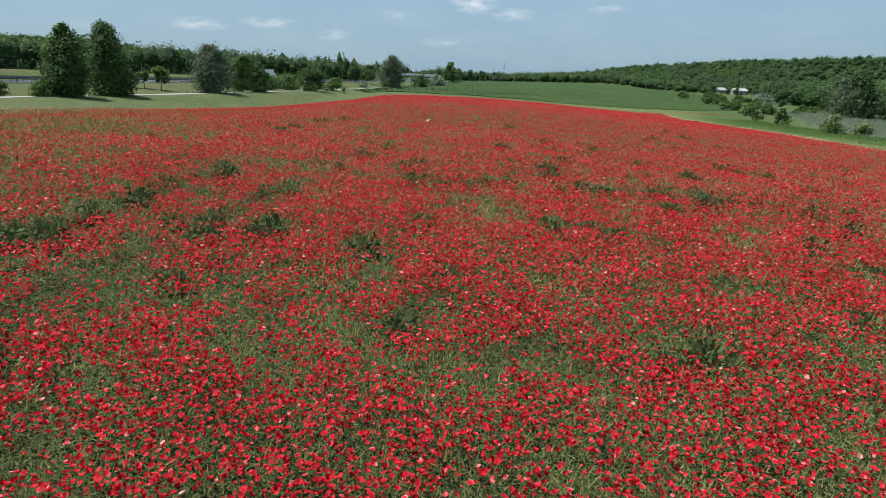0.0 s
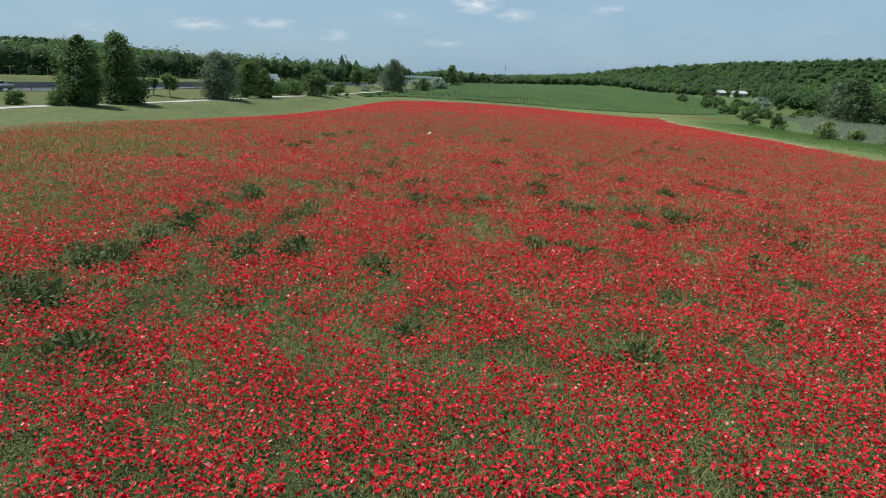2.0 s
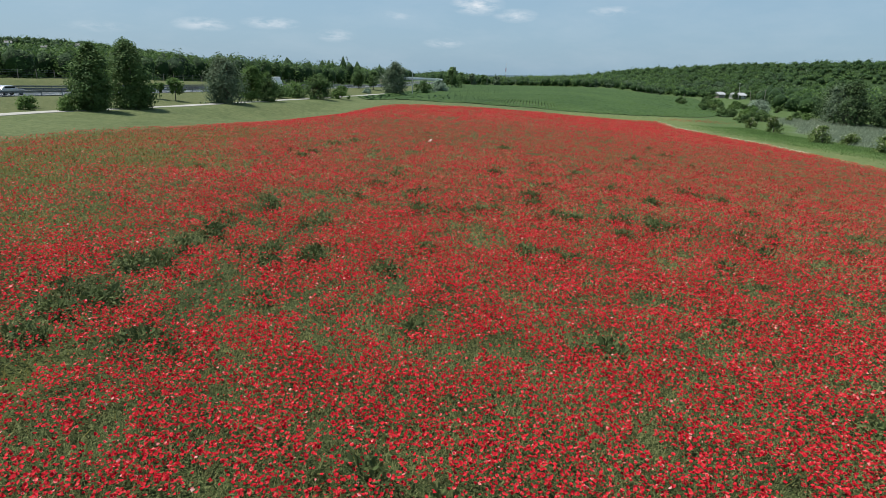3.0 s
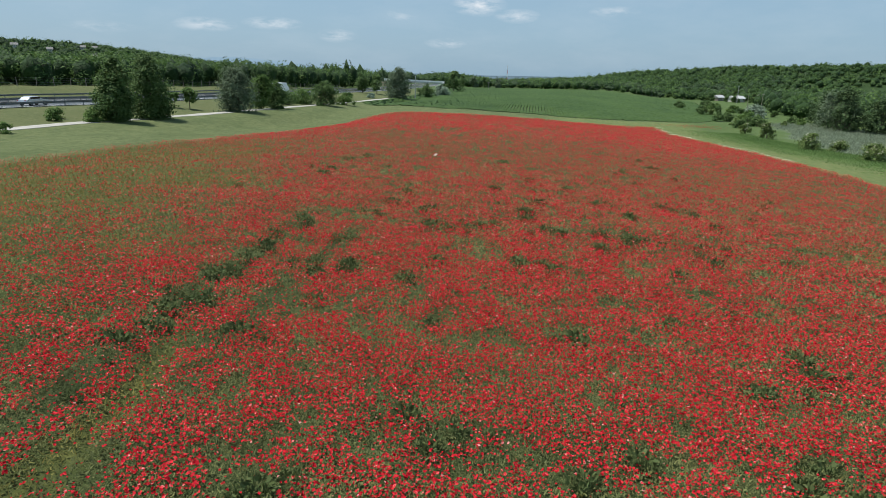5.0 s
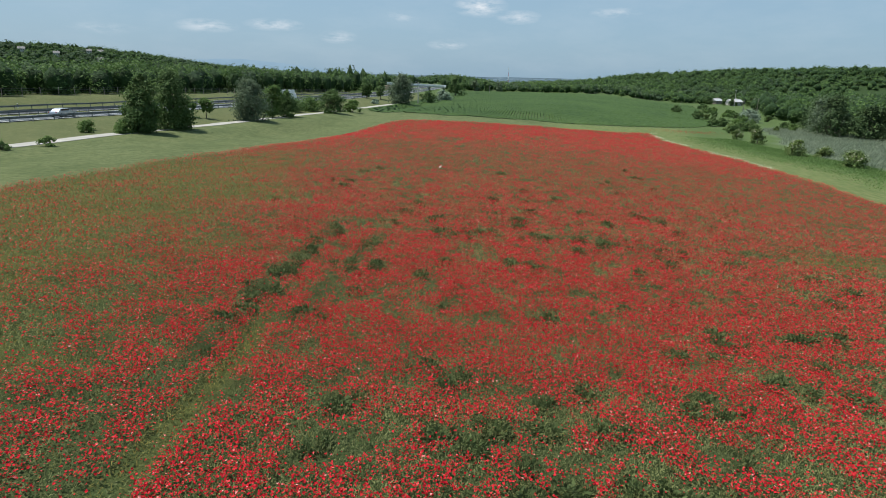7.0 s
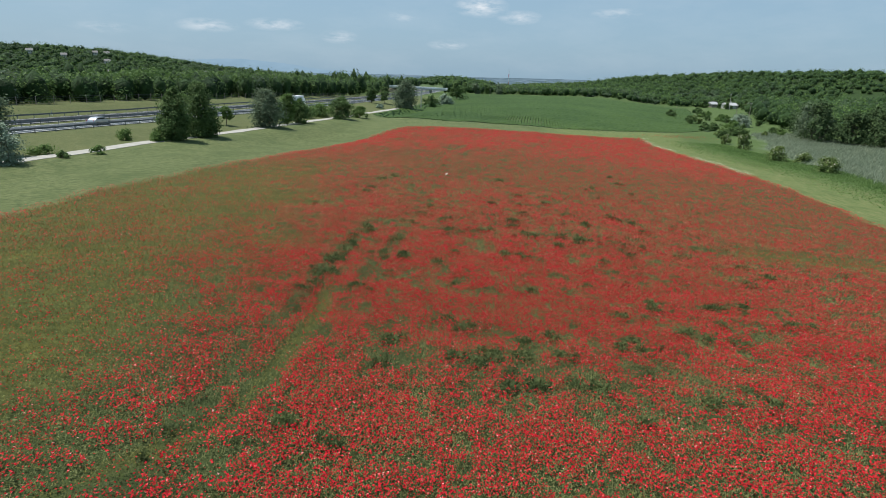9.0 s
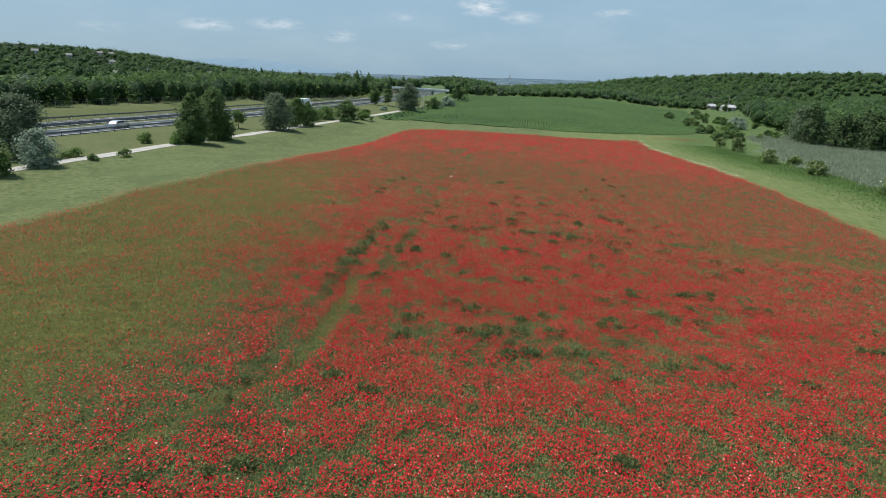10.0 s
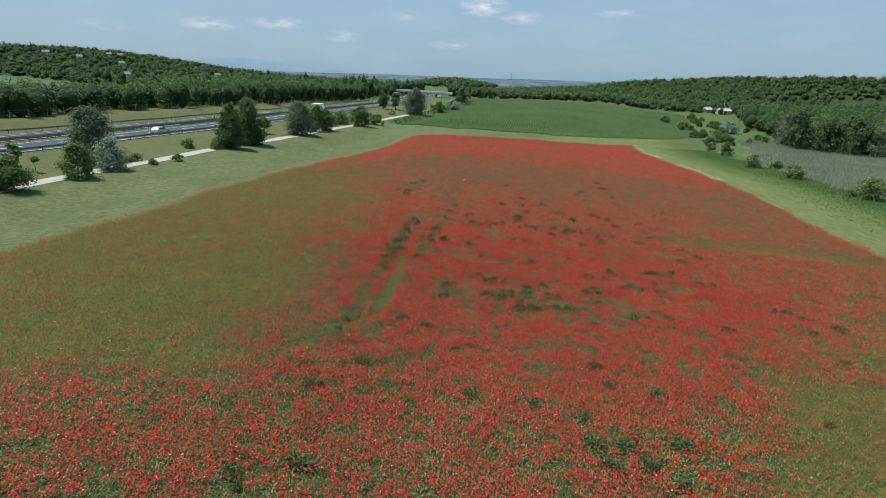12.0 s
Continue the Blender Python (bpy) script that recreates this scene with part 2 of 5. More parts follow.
M_WOOD = plain("weathered_wood", (0.26, 0.23, 0.19), 0.9, vary=0.25, scale=5)
M_WHITE = plain("white_paint", (0.78, 0.78, 0.77), 0.5, vary=0.06)
M_RED = plain("red_paint", (0.55, 0.05, 0.04), 0.5, vary=0.1)
M_PLASTER = plain("house_plaster", (0.50, 0.48, 0.43), 0.9, vary=0.1)
M_ROOF = plain("pale_roof", (0.40, 0.40, 0.40), 0.6, vary=0.1, scale=1.0)
M_ROOF_OLD = plain("old_grey_roof", (0.17, 0.165, 0.16), 0.8, vary=0.2, scale=1.0)
M_TILE = plain("roof_tile", (0.34, 0.16, 0.10), 0.8, vary=0.25)
M_CAR = plain("silver_car_paint", (0.60, 0.61, 0.63), 0.25, 0.6, vary=0.03)
M_TYRE = plain("tyre_rubber", (0.03, 0.03, 0.03), 0.85, vary=0.2)
M_GLASS, _n, _l, _b = material("dark_car_glass", 0.06, 0.8)
_b.inputs["Base Color"].default_value = (0.02, 0.025, 0.03, 1)
M_DARK = plain("dark_window", (0.03, 0.035, 0.04), 0.2, vary=0.2)
# backdrop surfaces: blue haze put into the colour, which glows by itself
M_FAR_HILL, _n, _l, _b = material("far_hills_haze", 1.0, 0.0)
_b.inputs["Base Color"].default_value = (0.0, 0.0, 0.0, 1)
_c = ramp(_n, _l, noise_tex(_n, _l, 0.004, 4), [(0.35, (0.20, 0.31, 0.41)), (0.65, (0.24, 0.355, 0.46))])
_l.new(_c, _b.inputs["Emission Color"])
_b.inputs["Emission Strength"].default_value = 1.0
M_FAR_PLAIN, _n, _l, _b = material("far_plain_haze", 1.0, 0.0)
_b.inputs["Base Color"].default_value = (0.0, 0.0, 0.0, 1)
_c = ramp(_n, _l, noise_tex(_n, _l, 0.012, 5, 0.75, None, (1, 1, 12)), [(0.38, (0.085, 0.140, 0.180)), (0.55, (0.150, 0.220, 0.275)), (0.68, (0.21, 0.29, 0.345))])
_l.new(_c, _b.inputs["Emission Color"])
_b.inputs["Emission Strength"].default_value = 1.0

# ---------------------------------------------------------------- helpers for meshes
rng = np.random.default_rng(7)


def step(a, b, v):
    t = np.clip((v - a) / (b - a), 0, 1)
    return t * t * (3 - 2 * t)


def mesh_of(name, verts, faces, mat, tint=None, smooth=False):
    """A mesh from arrays of places and of triangles or quads."""
    verts, faces = np.asarray(verts, np.float32).reshape(-1, 3), np.asarray(faces, np.int32)
    me = bpy.data.meshes.new(name)
    me.vertices.add(len(verts))
    me.vertices.foreach_set("co", verts.ravel())
    k = faces.shape[1]
    me.loops.add(faces.size)
    me.loops.foreach_set("vertex_index", faces.ravel())
    me.polygons.add(len(faces))
    me.polygons.foreach_set("loop_start", np.arange(0, faces.size, k, dtype=np.int32))
    me.polygons.foreach_set("loop_total", np.full(len(faces), k, np.int32))
    me.polygons.foreach_set("use_smooth", np.full(len(faces), smooth))
    if tint is not None:
        a = me.attributes.new("tint", "FLOAT", "POINT")
        a.data.foreach_set("value", np.asarray(tint, np.float32).ravel())
    me.materials.append(mat)
    me.update(calc_edges=True)
    return me


def part_of(name, me, parent=None, label="", where=None):
    ob = new(name, me)
    if parent is not None:
        ob.parent = parent
    if where is not None:
        ob.matrix_local = where
    return tagged(ob, label)


def part(name, bm, mat, parent, label="", smooth=False):
    me = bpy.data.meshes.new(name)
    bm.to_mesh(me)
    bm.free()
    me.materials.append(mat)
    if smooth:
        me.polygons.foreach_set("use_smooth", np.full(len(me.polygons), True))
    return part_of(name, me, parent, label)


def thing(name, x, y, z, turn, label, category, group="", kind=""):
    ob = new(name)
    ob.empty_display_size = 0.2
    ob.matrix_basis = pose(x, y, z, 0, 0, turn)
    return tagged(ob, label, category, group, kind)


def box_bm(sx, sy, sz, x=0, y=0, z=0, bevel=0.0, bm=None):
    """A box with its base centre at x, y, z."""
    own = bm or bmesh.new()
    made = bmesh.ops.create_cube(own, size=1.0, matrix=Matrix.Translation((x, y, z + sz / 2)) @ Matrix.Diagonal((sx, sy, sz, 1)))
    if bevel:
        edges = list({e for v in made["verts"] for e in v.link_edges})
        bmesh.ops.bevel(own, geom=edges, offset=bevel, segments=2, affect="EDGES")
    return own


def rod_bm(r0, r1, a, b, sides=8, bm=None):
    own = bm or bmesh.new()
    a, b = Vector(a), Vector(b)
    turn = (b - a).to_track_quat("Z", "Y").to_matrix().to_4x4()
    bmesh.ops.create_cone(own, cap_ends=True, segments=sides, radius1=r0, radius2=r1, depth=(b - a).length, matrix=Matrix.Translation((a + b) / 2) @ turn)
    return own


# ---------------------------------------------------------------- the lie of the land
PROFILE_X = [-400, -130, -60, -45, -36, -28, -20, -13, -5, 0, 5, 12, 17, 50, 80, 128, 200, 600]
PROFILE_Z = [-2.4, -2.2, -2.2, -2.05, -1.3, -0.4, 0.2, -0.2, -1.05, -1.3, -1.5, -2.0, -2.3, -5.5, -7.3, -8.4, -8.6, -8.6]
_px = np.arange(-420, 620, 1.0)
_pz = np.interp(_px, PROFILE_X, PROFILE_Z)
_pz = np.convolve(np.pad(_pz, 4, mode="edge"), np.ones(9) / 9, "valid")


def motorway_edge(y):
    """x of the near edge of the near carriageway."""
    return np.interp(y, [-300, -60, 30, 60, 90, 130, 170, 230, 300, 344, 480, 800], [-139, -91, -73.0, -67.0, -61.2, -54.3, -48.2, -40.2, -31.5, -27, -14, 12])


def track_x(y):
    """x of the middle of the gravel track."""
    return np.interp(y, [-300, 0, 30, 53, 77, 100, 138, 158, 222, 300], [-110, -59, -54.0, -50.6, -47.4, -43.2, -37.0, -33.8, -23.5, -11])


def road_level(y):
    return np.interp(y, [-60, 40, 72, 107, 170, 231, 295, 400], [0.5, 0.45, 0.3, 0.0, -0.5, -1.1, -1.6, -2.1])


def track_level(y):
    return np.interp(y, [-60, 30, 64, 77, 100, 138, 158, 222, 300], [-0.4, -0.45, -0.75, -0.95, -1.3, -1.7, -2.0, -2.5, -2.8])


def left_hill(x, y):
    along = ((x + 700) * 520 + (y - 540) * 380) / 644.0
    across = (-(x + 700) * 380 + (y - 540) * 520) / 644.0
    crest = np.interp(along, [-900, 0, 180, 291, 353, 411, 440, 472, 535, 700, 900], [30, 31, 34, 34.5, 32.5, 27, 22.5, 18, 12.5, 5, 0])
    return crest * np.exp(-np.square(across / np.where(across < 0, 190.0, 400.0)))


def right_hill(x, y):
    along = ((x - 150) * 400 + (y - 1000) * -480) / 625.0
    across = ((x - 150) * 480 + (y - 1000) * 400) / 625.0
    crest = np.interp(along, [-250, -80, 40, 150, 242, 307, 369, 426, 470, 600, 900], [0, 0, 4, 12, 27, 31, 31.5, 33, 30, 28, 20])
    return crest * np.exp(-np.square(across / np.where(across < 0, 150.0, 500.0)))


def ground(x, y):
    x, y = np.asarray(x, float), np.asarray(y, float)
    u = x - 0.32 * np.maximum(0, y - 150) * step(140, 230, y)
    u = np.where(x < -20, np.minimum(u, x), u)
    z = np.interp(u, _px, _pz)
    z = z + (np.minimum(z, -1.9) - z) * step(170, 260, y)
    z = z - 1.0 * step(70, 160, y) * (1 - step(220, 380, y)) * step(-42, -18, x) * (1 - step(90, 150, x))
    z = z - 1.7 * step(10, 75, y) * np.exp(-np.square((x + 22) / 13)) * (1 - step(200, 300, y))
    z = z + 0.35 * step(2, 10, x) * (1 - step(40, 60, x)) * (1 - step(-14, 4, y))
    z = z + 1.2 * np.exp(-np.square((x + 38) / 10) - np.square((y - 48) / 25)) - 1.6 * np.exp(-np.square((x + 27) / 11) - np.square((y - 110) / 30))
    # from the meadow over the track and the verge up to the motorway, and the bank behind it
    o = motorway_edge(y) - x
    k = np.clip((track_x(y) - x - 2.0) / np.maximum(track_x(y) - 3.0 - motorway_edge(y), 1.0), 0, 1)
    shelf = track_level(y) + (road_level(y) - track_level(y)) * k * k * (3 - 2 * k)
    shelf = shelf + step(24.5, 33, o) * np.interp(y, [0, 150, 260, 400], [2.1, 2.1, 1.2, 0.4])
    near = (1 - step(2, 12, x - track_x(y))) * (1 - step(280, 400, y)) * (1 - step(55, 150, o))
    z = z + (shelf - z) * near
    z = z + 7.0 * step(60, 330, o) * (1 - step(220, 420, y))
    z = z + left_hill(x, y) + right_hill(x, y)
    z = z + 15 * np.exp(-np.square((x + 8) / 80) - np.square((y - 1500) / 200))
    z = z - 8 * step(600, 1100, np.hypot(x, y)) - 22 * step(1300, 3000, np.hypot(x, y))
    z = z + 0.05 * np.sin(x * 0.31 + 1) * np.sin(y * 0.23)
    return z


def g1(x, y):
    return float(ground(x, y))


# plan of the poppy field: left edge, far edge, right edge
def field_left(y):
    return np.interp(y, [-120, -20, 6, 12, 17, 24, 40, 52, 68, 80, 92, 107, 118, 135], [-46, -41, -39.6, -38.3, -35.9, -33.4, -30.0, -28.2, -26.4, -23.6, -20.6, -17.8, -15.6, -12.4])


def field_right(y):
    return np.interp(y, [-120, 30, 42, 60, 80, 97, 130, 150, 172], [44, 47.0, 47.2, 49.2, 51.2, 52.2, 52.4, 53.0, 56.5])


def field_far(x):
    return np.interp(x, [-60, -10, 13, 30, 56, 80], [100, 132, 137, 149, 171, 186])


def wobble(x, y, s, seed=0.0):
    """A cheap smooth noise, about -1 to 1."""
    a = np.sin(x / s * 1.7 + 1.3 * np.sin(y / s * 1.1 + seed) + seed * 2.1) * np.sin(y / s * 1.9 + 1.7 * np.sin(x / s * 0.9 - seed) + seed)
    b = np.sin(x / s * 4.1 + 2.0 * np.sin(y / s * 2.7 + seed * 1.7)) * np.sin(y / s * 3.7 + 1.9 * np.sin(x / s * 3.1 + seed))
    return 0.65 * a + 0.35 * b


_lattice = np.random.default_rng(3).uniform(0, 1, (256, 256))


def patches(x, y, size, seed=0, octaves=3):
    """Value noise, 0 to 1, with its largest patches about size metres across."""
    x, y = np.asarray(x, float), np.asarray(y, float)
    total, weight = 0.0, 0.0
    for k in range(octaves):
        u, v = x / size * 2**k + 37.1 * seed + 11.3 * k, y / size * 2**k + 17.7 * seed + 5.9 * k
        i, j = np.floor(u).astype(int), np.floor(v).astype(int)
        a, b = u - i, v - j
        a, b = a * a * (3 - 2 * a), b * b * (3 - 2 * b)
        at = lambda p, q: _lattice[p % 256, q % 256]
        total = total + 0.6**k * ((at(i, j) * (1 - a) + at(i + 1, j) * a) * (1 - b) + (at(i, j + 1) * (1 - a) + at(i + 1, j + 1) * a) * b)
        weight += 0.6**k
    return total / weight


def in_field(x, y, soft=0.8):
    e = 0.9 * wobble(x, y, 5.0, 3.0)
    return step(-soft, soft, x - field_left(y) + e) * step(-soft, soft, field_right(y) - x + e) * step(-soft, soft, field_far(x) - y + e)


def sparse_at(x, y):
    """Where few poppies flower and straw-coloured grass shows."""
    w = 2 * patches(x, y, 9.0, 1, 4) - 1
    streaks = 2 * patches(0.45 * x + 0.2 * y, y - 0.25 * x, 2.2, 12, 3) - 1
    inner = np.interp(y, [-20, -17, -15, -7, 0, 9, 37, 48, 70], [-19, -15, -13.4, -12.6, -12.4, -12.2, -13.0, -13.5, -16])
    left = step(-2.5, 4.5, inner - x + 5 * w + 1.5 * streaks) * (1 - step(40, 72, y + 10 * w)) * step(-20.5, -15, y + 4 * w + 2 * streaks) * np.clip(0.84 + 0.34 * streaks + 0.25 * w, 0, 1)
    left = left * (1 - 0.15 * step(5.0, 1.0, x - field_left(y) + 2 * w) * step(0, 12, y))
    left = left * (1 - 0.16 * step(4, 18, y + 6 * w))
    band = 0.62 * step(3.2, 0.8, np.abs(y - 22.6 - 0.04 * (x - 25) + 2 * w)) * step(17, 25, x)
    side = np.interp(y, [-30, -22, -17, -12.4, -8, 5, 12], [6.5, 7.5, 9.0, 11.5, 16, 29, 42])
    corner = step(-1.5, 4, x - side + 4 * w + 1.5 * streaks) * (0.88 - 0.55 * step(-13, -9.5, y + 2 * w)) * (1 - step(4, 12, y))
    line = np.interp(y, [-17, -11.5, -7, -2, 3, 6, 12], [-13.2, -10.8, -7.7, -7.2, -6.8, -7.1, -6.8])
    rut = 0.85 * step(0.50, 0.12, np.abs(x - line + 0.4 * w)) * step(-18, -13, y) * (1 - step(4, 9, y))
    return np.clip(np.maximum(np.maximum(left, band), np.maximum(corner, rut)), 0, 1)


def track_green(x, y):
    """Old wheel tracks and a turning strip, where weeds stand instead of poppies."""
    w = 2 * patches(x, y, 2.6, 2) - 1
    broken = 0.12 + 0.88 * step(0.42, 0.60, patches(x, y, 1.6, 8, 2))
    outer = np.interp(y, [-14, -4.4, 5.6, 13.5, 21, 30, 40], [-9.5, -8.8, -8.2, -7.5, -6.7, -5.9, -5.0])
    inside = np.interp(y, [-8, -2, 0.7, 3.5, 7, 13.4, 18, 30], [-7.9, -7.2, -6.5, -6.1, -5.6, -5.0, -4.3, -3.4])
    a = step(0.8, 0.2, np.abs(x - outer + 0.45 * w)) * (1 - step(24, 34, y)) * step(-16, -10, y)
    b = step(0.8, 0.2, np.abs(x - inside + 0.35 * w)) * (1 - step(19, 27, y)) * step(-8, -3, y)
    c = step(1.5, 0.3, np.abs(y - 21.4 - 0.05 * (x - 4) + 1.4 * w)) * step(-1, 4, x) * (1 - step(20, 26, x))
    d = step(2.4, 0.4, np.abs(y + 1.2 + 0.10 * x + 3.0 * w)) * step(-6, -2, x) * (1 - step(10, 15, x))
    return np.clip(np.maximum(np.maximum(a, b), np.maximum(0.9 * c, 0.85 * d)) * broken, 0, 1)


def red_at(x, y):
    """How densely the poppies flower, 0 to 1."""
    w = 0.50 * patches(x, y, 0.75, 5, 2) + 0.35 * patches(x, y, 0.30, 9, 2) + 0.15 * patches(x, y, 3.0, 6, 3)
    r = 0.10 + 1.00 * step(0.380, 0.490, w)
    r = r * (1 - 0.95 * sparse_at(x, y) ** 0.65) * (1 - 0.8 * track_green(x, y))
    r = r * (1 - 0.40 * step(-5, -13, x) * (1 - step(-4, 8, y)) * step(-16, -8, y))
    return np.clip(r, 0.02, 1.1) * in_field(x, y)


def axis(*stretches):
    """Steps along one axis: pairs of an end and a spacing."""
    out, at = [], stretches[0]
    for end, gap in stretches[1:]:
        k = max(1, int(round((end - at) / gap)))
        out += list(np.linspace(at, end, k, endpoint=False))
        at = end
    return np.array(out + [at])


def hill_foot(x):
    """Where the crops end and the wooded hillside begins."""
    return np.interp(x, [-900, -386, -310, -266, -150], [350, 482, 470, 450, 410])


def build_ground():
    xs = axis(-4600, (-1500, 300), (-600, 60), (-150, 15), (-110, 3.0), (-60, 2.0), (60, 1.0), (90, 1.8), (180, 6), (700, 30), (1500, 80), (4600, 300))
    ys = axis(-400, (-100, 50), (-40, 3), (60, 1.0), (180, 1.8), (260, 4), (560, 12), (1100, 30), (1700, 60), (4700, 300))
    gx, gy = np.meshgrid(xs, ys)
    gz = ground(gx, gy) + in_field(gx, gy) * (0.10 + 0.17 * step(22, 60, gy) + 0.05 * wobble(gx, gy, 1.3, 2.5) + 0.04 * track_green(gx, gy))
    nx, ny = len(xs), len(ys)
    k = np.arange(nx * ny).reshape(ny, nx)
    quads = np.stack([k[:-1, :-1], k[:-1, 1:], k[1:, 1:], k[1:, :-1]], -1).reshape(-1, 4)
    me = mesh_of("ground", np.stack([gx, gy, gz], -1).reshape(-1, 3), quads, M_GROUND, smooth=True)
    poppy = in_field(gx, gy)
    o = motorway_edge(gy) - gx
    left_strip = step(-1.5, 0, gx - track_x(gy)) * (1 - poppy) * (1 - step(-14, 4, gx)) * (1 - step(215, 235, gy))
    far_strip = (1 - in_maize(gx, gy)) * (gy < 235) * step(-40, -20, gx) * (1 - poppy) * (1 - step(64, 74, gx - 0.25 * np.maximum(0, gy - 170)))
    right_strip = (1 - poppy) * step(40, 46, gx) * (1 - step(9, 17, gx - field_right(gy) + 3 * wobble(gx, gy, 14.0))) * (1 - step(165, 185, gy))
    masks = {
        "poppy": poppy,
        "red": np.maximum(red_at(gx, gy) * step(45, 90, gy), 0.62 * in_field(gx, gy) * (1 - 0.6 * sparse_at(gx, gy)) * np.maximum(step(-2, 2, np.abs(gx) - 0.76 * (gy + 43) - 5), step(-28, -31, gy))),
        "sparse": sparse_at(gx, gy),
        "mown": np.clip(np.maximum(np.maximum(left_strip, far_strip), right_strip), 0, 1),
        "lush": step(20, 34, gx) * (1 - step(235, 250, gy)),
        "maize": in_maize(gx, gy),
        "reed": in_reed(gx, gy),
        "verge": step(-3, 0, track_x(gy) - gx) * (1 - step(45, 60, o)) * (1 - step(330, 420, gy)),
        "wood": np.maximum(step(3, 8, gy - hill_foot(gx)) * (gx < -150), step(2, 5, right_hill(gx, gy)) * (gy > 430)) * (gy < 1200),
        "crop": step(66, 74, o) * (1 - step(0, 12, gy - hill_foot(gx))) + step(900, 1300, np.hypot(gx, gy)) * 0.7,
    }
    for name, values in masks.items():
        a = me.attributes.new(name, "FLOAT", "POINT")
        a.data.foreach_set("value", np.clip(values, 0, 1).astype(np.float32).ravel())
    return tagged(new("ground", me), "rolling farmland with grass strips and herbage", "ground", kind="structure")


def near_maize(x):
    return np.interp(x, [-30, -24, -17, -3, 10, 34, 60, 80, 98, 120], [190, 179, 171, 162, 163, 175, 195, 207, 226, 238])


def in_maize(x, y):
    left = np.interp(y, [140, 170, 200, 222, 300, 480], [-28, -28, -23.5, -20, -8, 8])
    right = np.interp(y, [150, 195, 218, 260, 396, 480], [85, 92, 98, 110, 150, 168])
    far = np.interp(x, [-20, 30, 142, 200], [455, 462, 405, 380])
    return step(-1, 1, y - near_maize(x)) * step(-1, 1, x - left) * step(-2, 2, right - x) * step(-3, 3, far - y)


def in_reed(x, y):
    inner = np.interp(y, [-60, 60, 95, 130, 170, 230], [78, 80, 82, 86, 96, 118])
    outer = np.interp(y, [-60, 60, 100, 165, 195, 240], [150, 152, 150, 150, 132, 128])
    w = 3 * wobble(x, y, 12.0, 4.0)
    return step(-3, 3, x - inner + w) * step(-3, 3, outer - x) * (1 - step(205, 235, y))


build_ground()

# ---------------------------------------------------------------- track and motorway


def ribbon(name, mat, parent, ys, left, right, lift, label="", thick=0.0):
    """A strip of the plan between x = left(y) and right(y), laid on the ground with its edges turned down."""
    cols = [left, left, 0.5 * (left + right), right, right]
    vs = []
    for n, cx in enumerate(cols):
        z = ground(cx, ys) + lift
        if n in (0, 4):
            z = z - max(thick, 0.25)
        vs.append(np.stack([cx, ys, z], -1))
    v = np.stack(vs, 1)
    k = np.arange(v.shape[0] * 5).reshape(-1, 5)
    quads = np.stack([k[:-1, :-1], k[:-1, 1:], k[1:, 1:], k[1:, :-1]], -1).reshape(-1, 4)
    return part_of(name, mesh_of(name, v.reshape(-1, 3), quads, mat), parent, label)


def gravel_track():
    ys = axis(-60, (60, 3), (240, 5), (300, 10))
    mid = track_x(ys)
    wob = 0.18 * np.sin(ys * 0.7) + 0.12 * np.sin(ys * 1.9)
    ob = ribbon("track", M_GRAVEL, None, ys, mid - 1.45 + wob, mid + 1.45 + wob * 0.7, 0.05)
    tagged(ob, "pale gravel farm track beside the grass strip", "track", kind="structure")


def motorway():
    road = thing("road", 0, 0, 0, 0, "two-carriageway asphalt motorway with white lane lines", "road", kind="structure")
    ys = axis(-80, (60, 6), (400, 8), (600, 20))
    e = motorway_edge(ys)
    w = 0.92
    ribbon("carriageway", M_ASPHALT, road, ys, e - 11.2 * w, e, 0.10)
    # the far carriageway has a darker grey than the near one
    ribbon("carriageway", M_ASPHALT_DARK, road, ys, e - 26.4 * w, e - 15.2 * w, 0.10, "darker asphalt")
    for off in (-0.5, -2.9, -10.6, -15.9, -23.4, -25.8):
        ribbon("edge_line", M_PAINT, road, ys, e + off * w - 0.08, e + off * w + 0.08, 0.116, thick=0.01)
    for off in (-6.7, -19.6):
        for y0 in np.arange(-40, 330, 12.0):
            yy = np.array([y0, y0 + 4.5])
            x = motorway_edge(yy) + off * w
            ribbon("lane_dash", M_PAINT, road, yy, x - 0.11, x + 0.11, 0.116, thick=0.01)


def guard_rail(off, y0, y1, label):
    rail = thing("guard_rail", 0, 0, 0, 0, label, "guard rail", "motorway guard rails")
    ys = np.arange(y0, y1, 4.0)
    x = motorway_edge(ys) + off
    z = ground(x, ys)
    # W-shaped beam
    prof = [(0.03, 0.44), (-0.05, 0.50), (0.03, 0.59), (-0.05, 0.68), (0.03, 0.75)]
    v = np.stack([np.stack([x + a, ys, z + b + 0.1], -1) for a, b in prof], 1)
    k = np.arange(v.shape[0] * 5).reshape(-1, 5)
    quads = np.stack([k[:-1, :-1], k[:-1, 1:], k[1:, 1:], k[1:, :-1]], -1).reshape(-1, 4)
    beam = part_of("beam", mesh_of("beam", v.reshape(-1, 3), quads, M_STEEL), rail)
    solid = beam.modifiers.new("thickness", "SOLIDIFY")
    solid.thickness = 0.02
    post = bpy.data.meshes.new("post")
    bm = box_bm(0.10, 0.12, 0.85, bevel=0.01)
    bm.to_mesh(post)
    bm.free()
    post.materials.append(M_STEEL)
    for a, b, c in zip(x, ys, z):
        part_of("post", post, rail, where=pose(a + 0.09, b, c + 0.0))


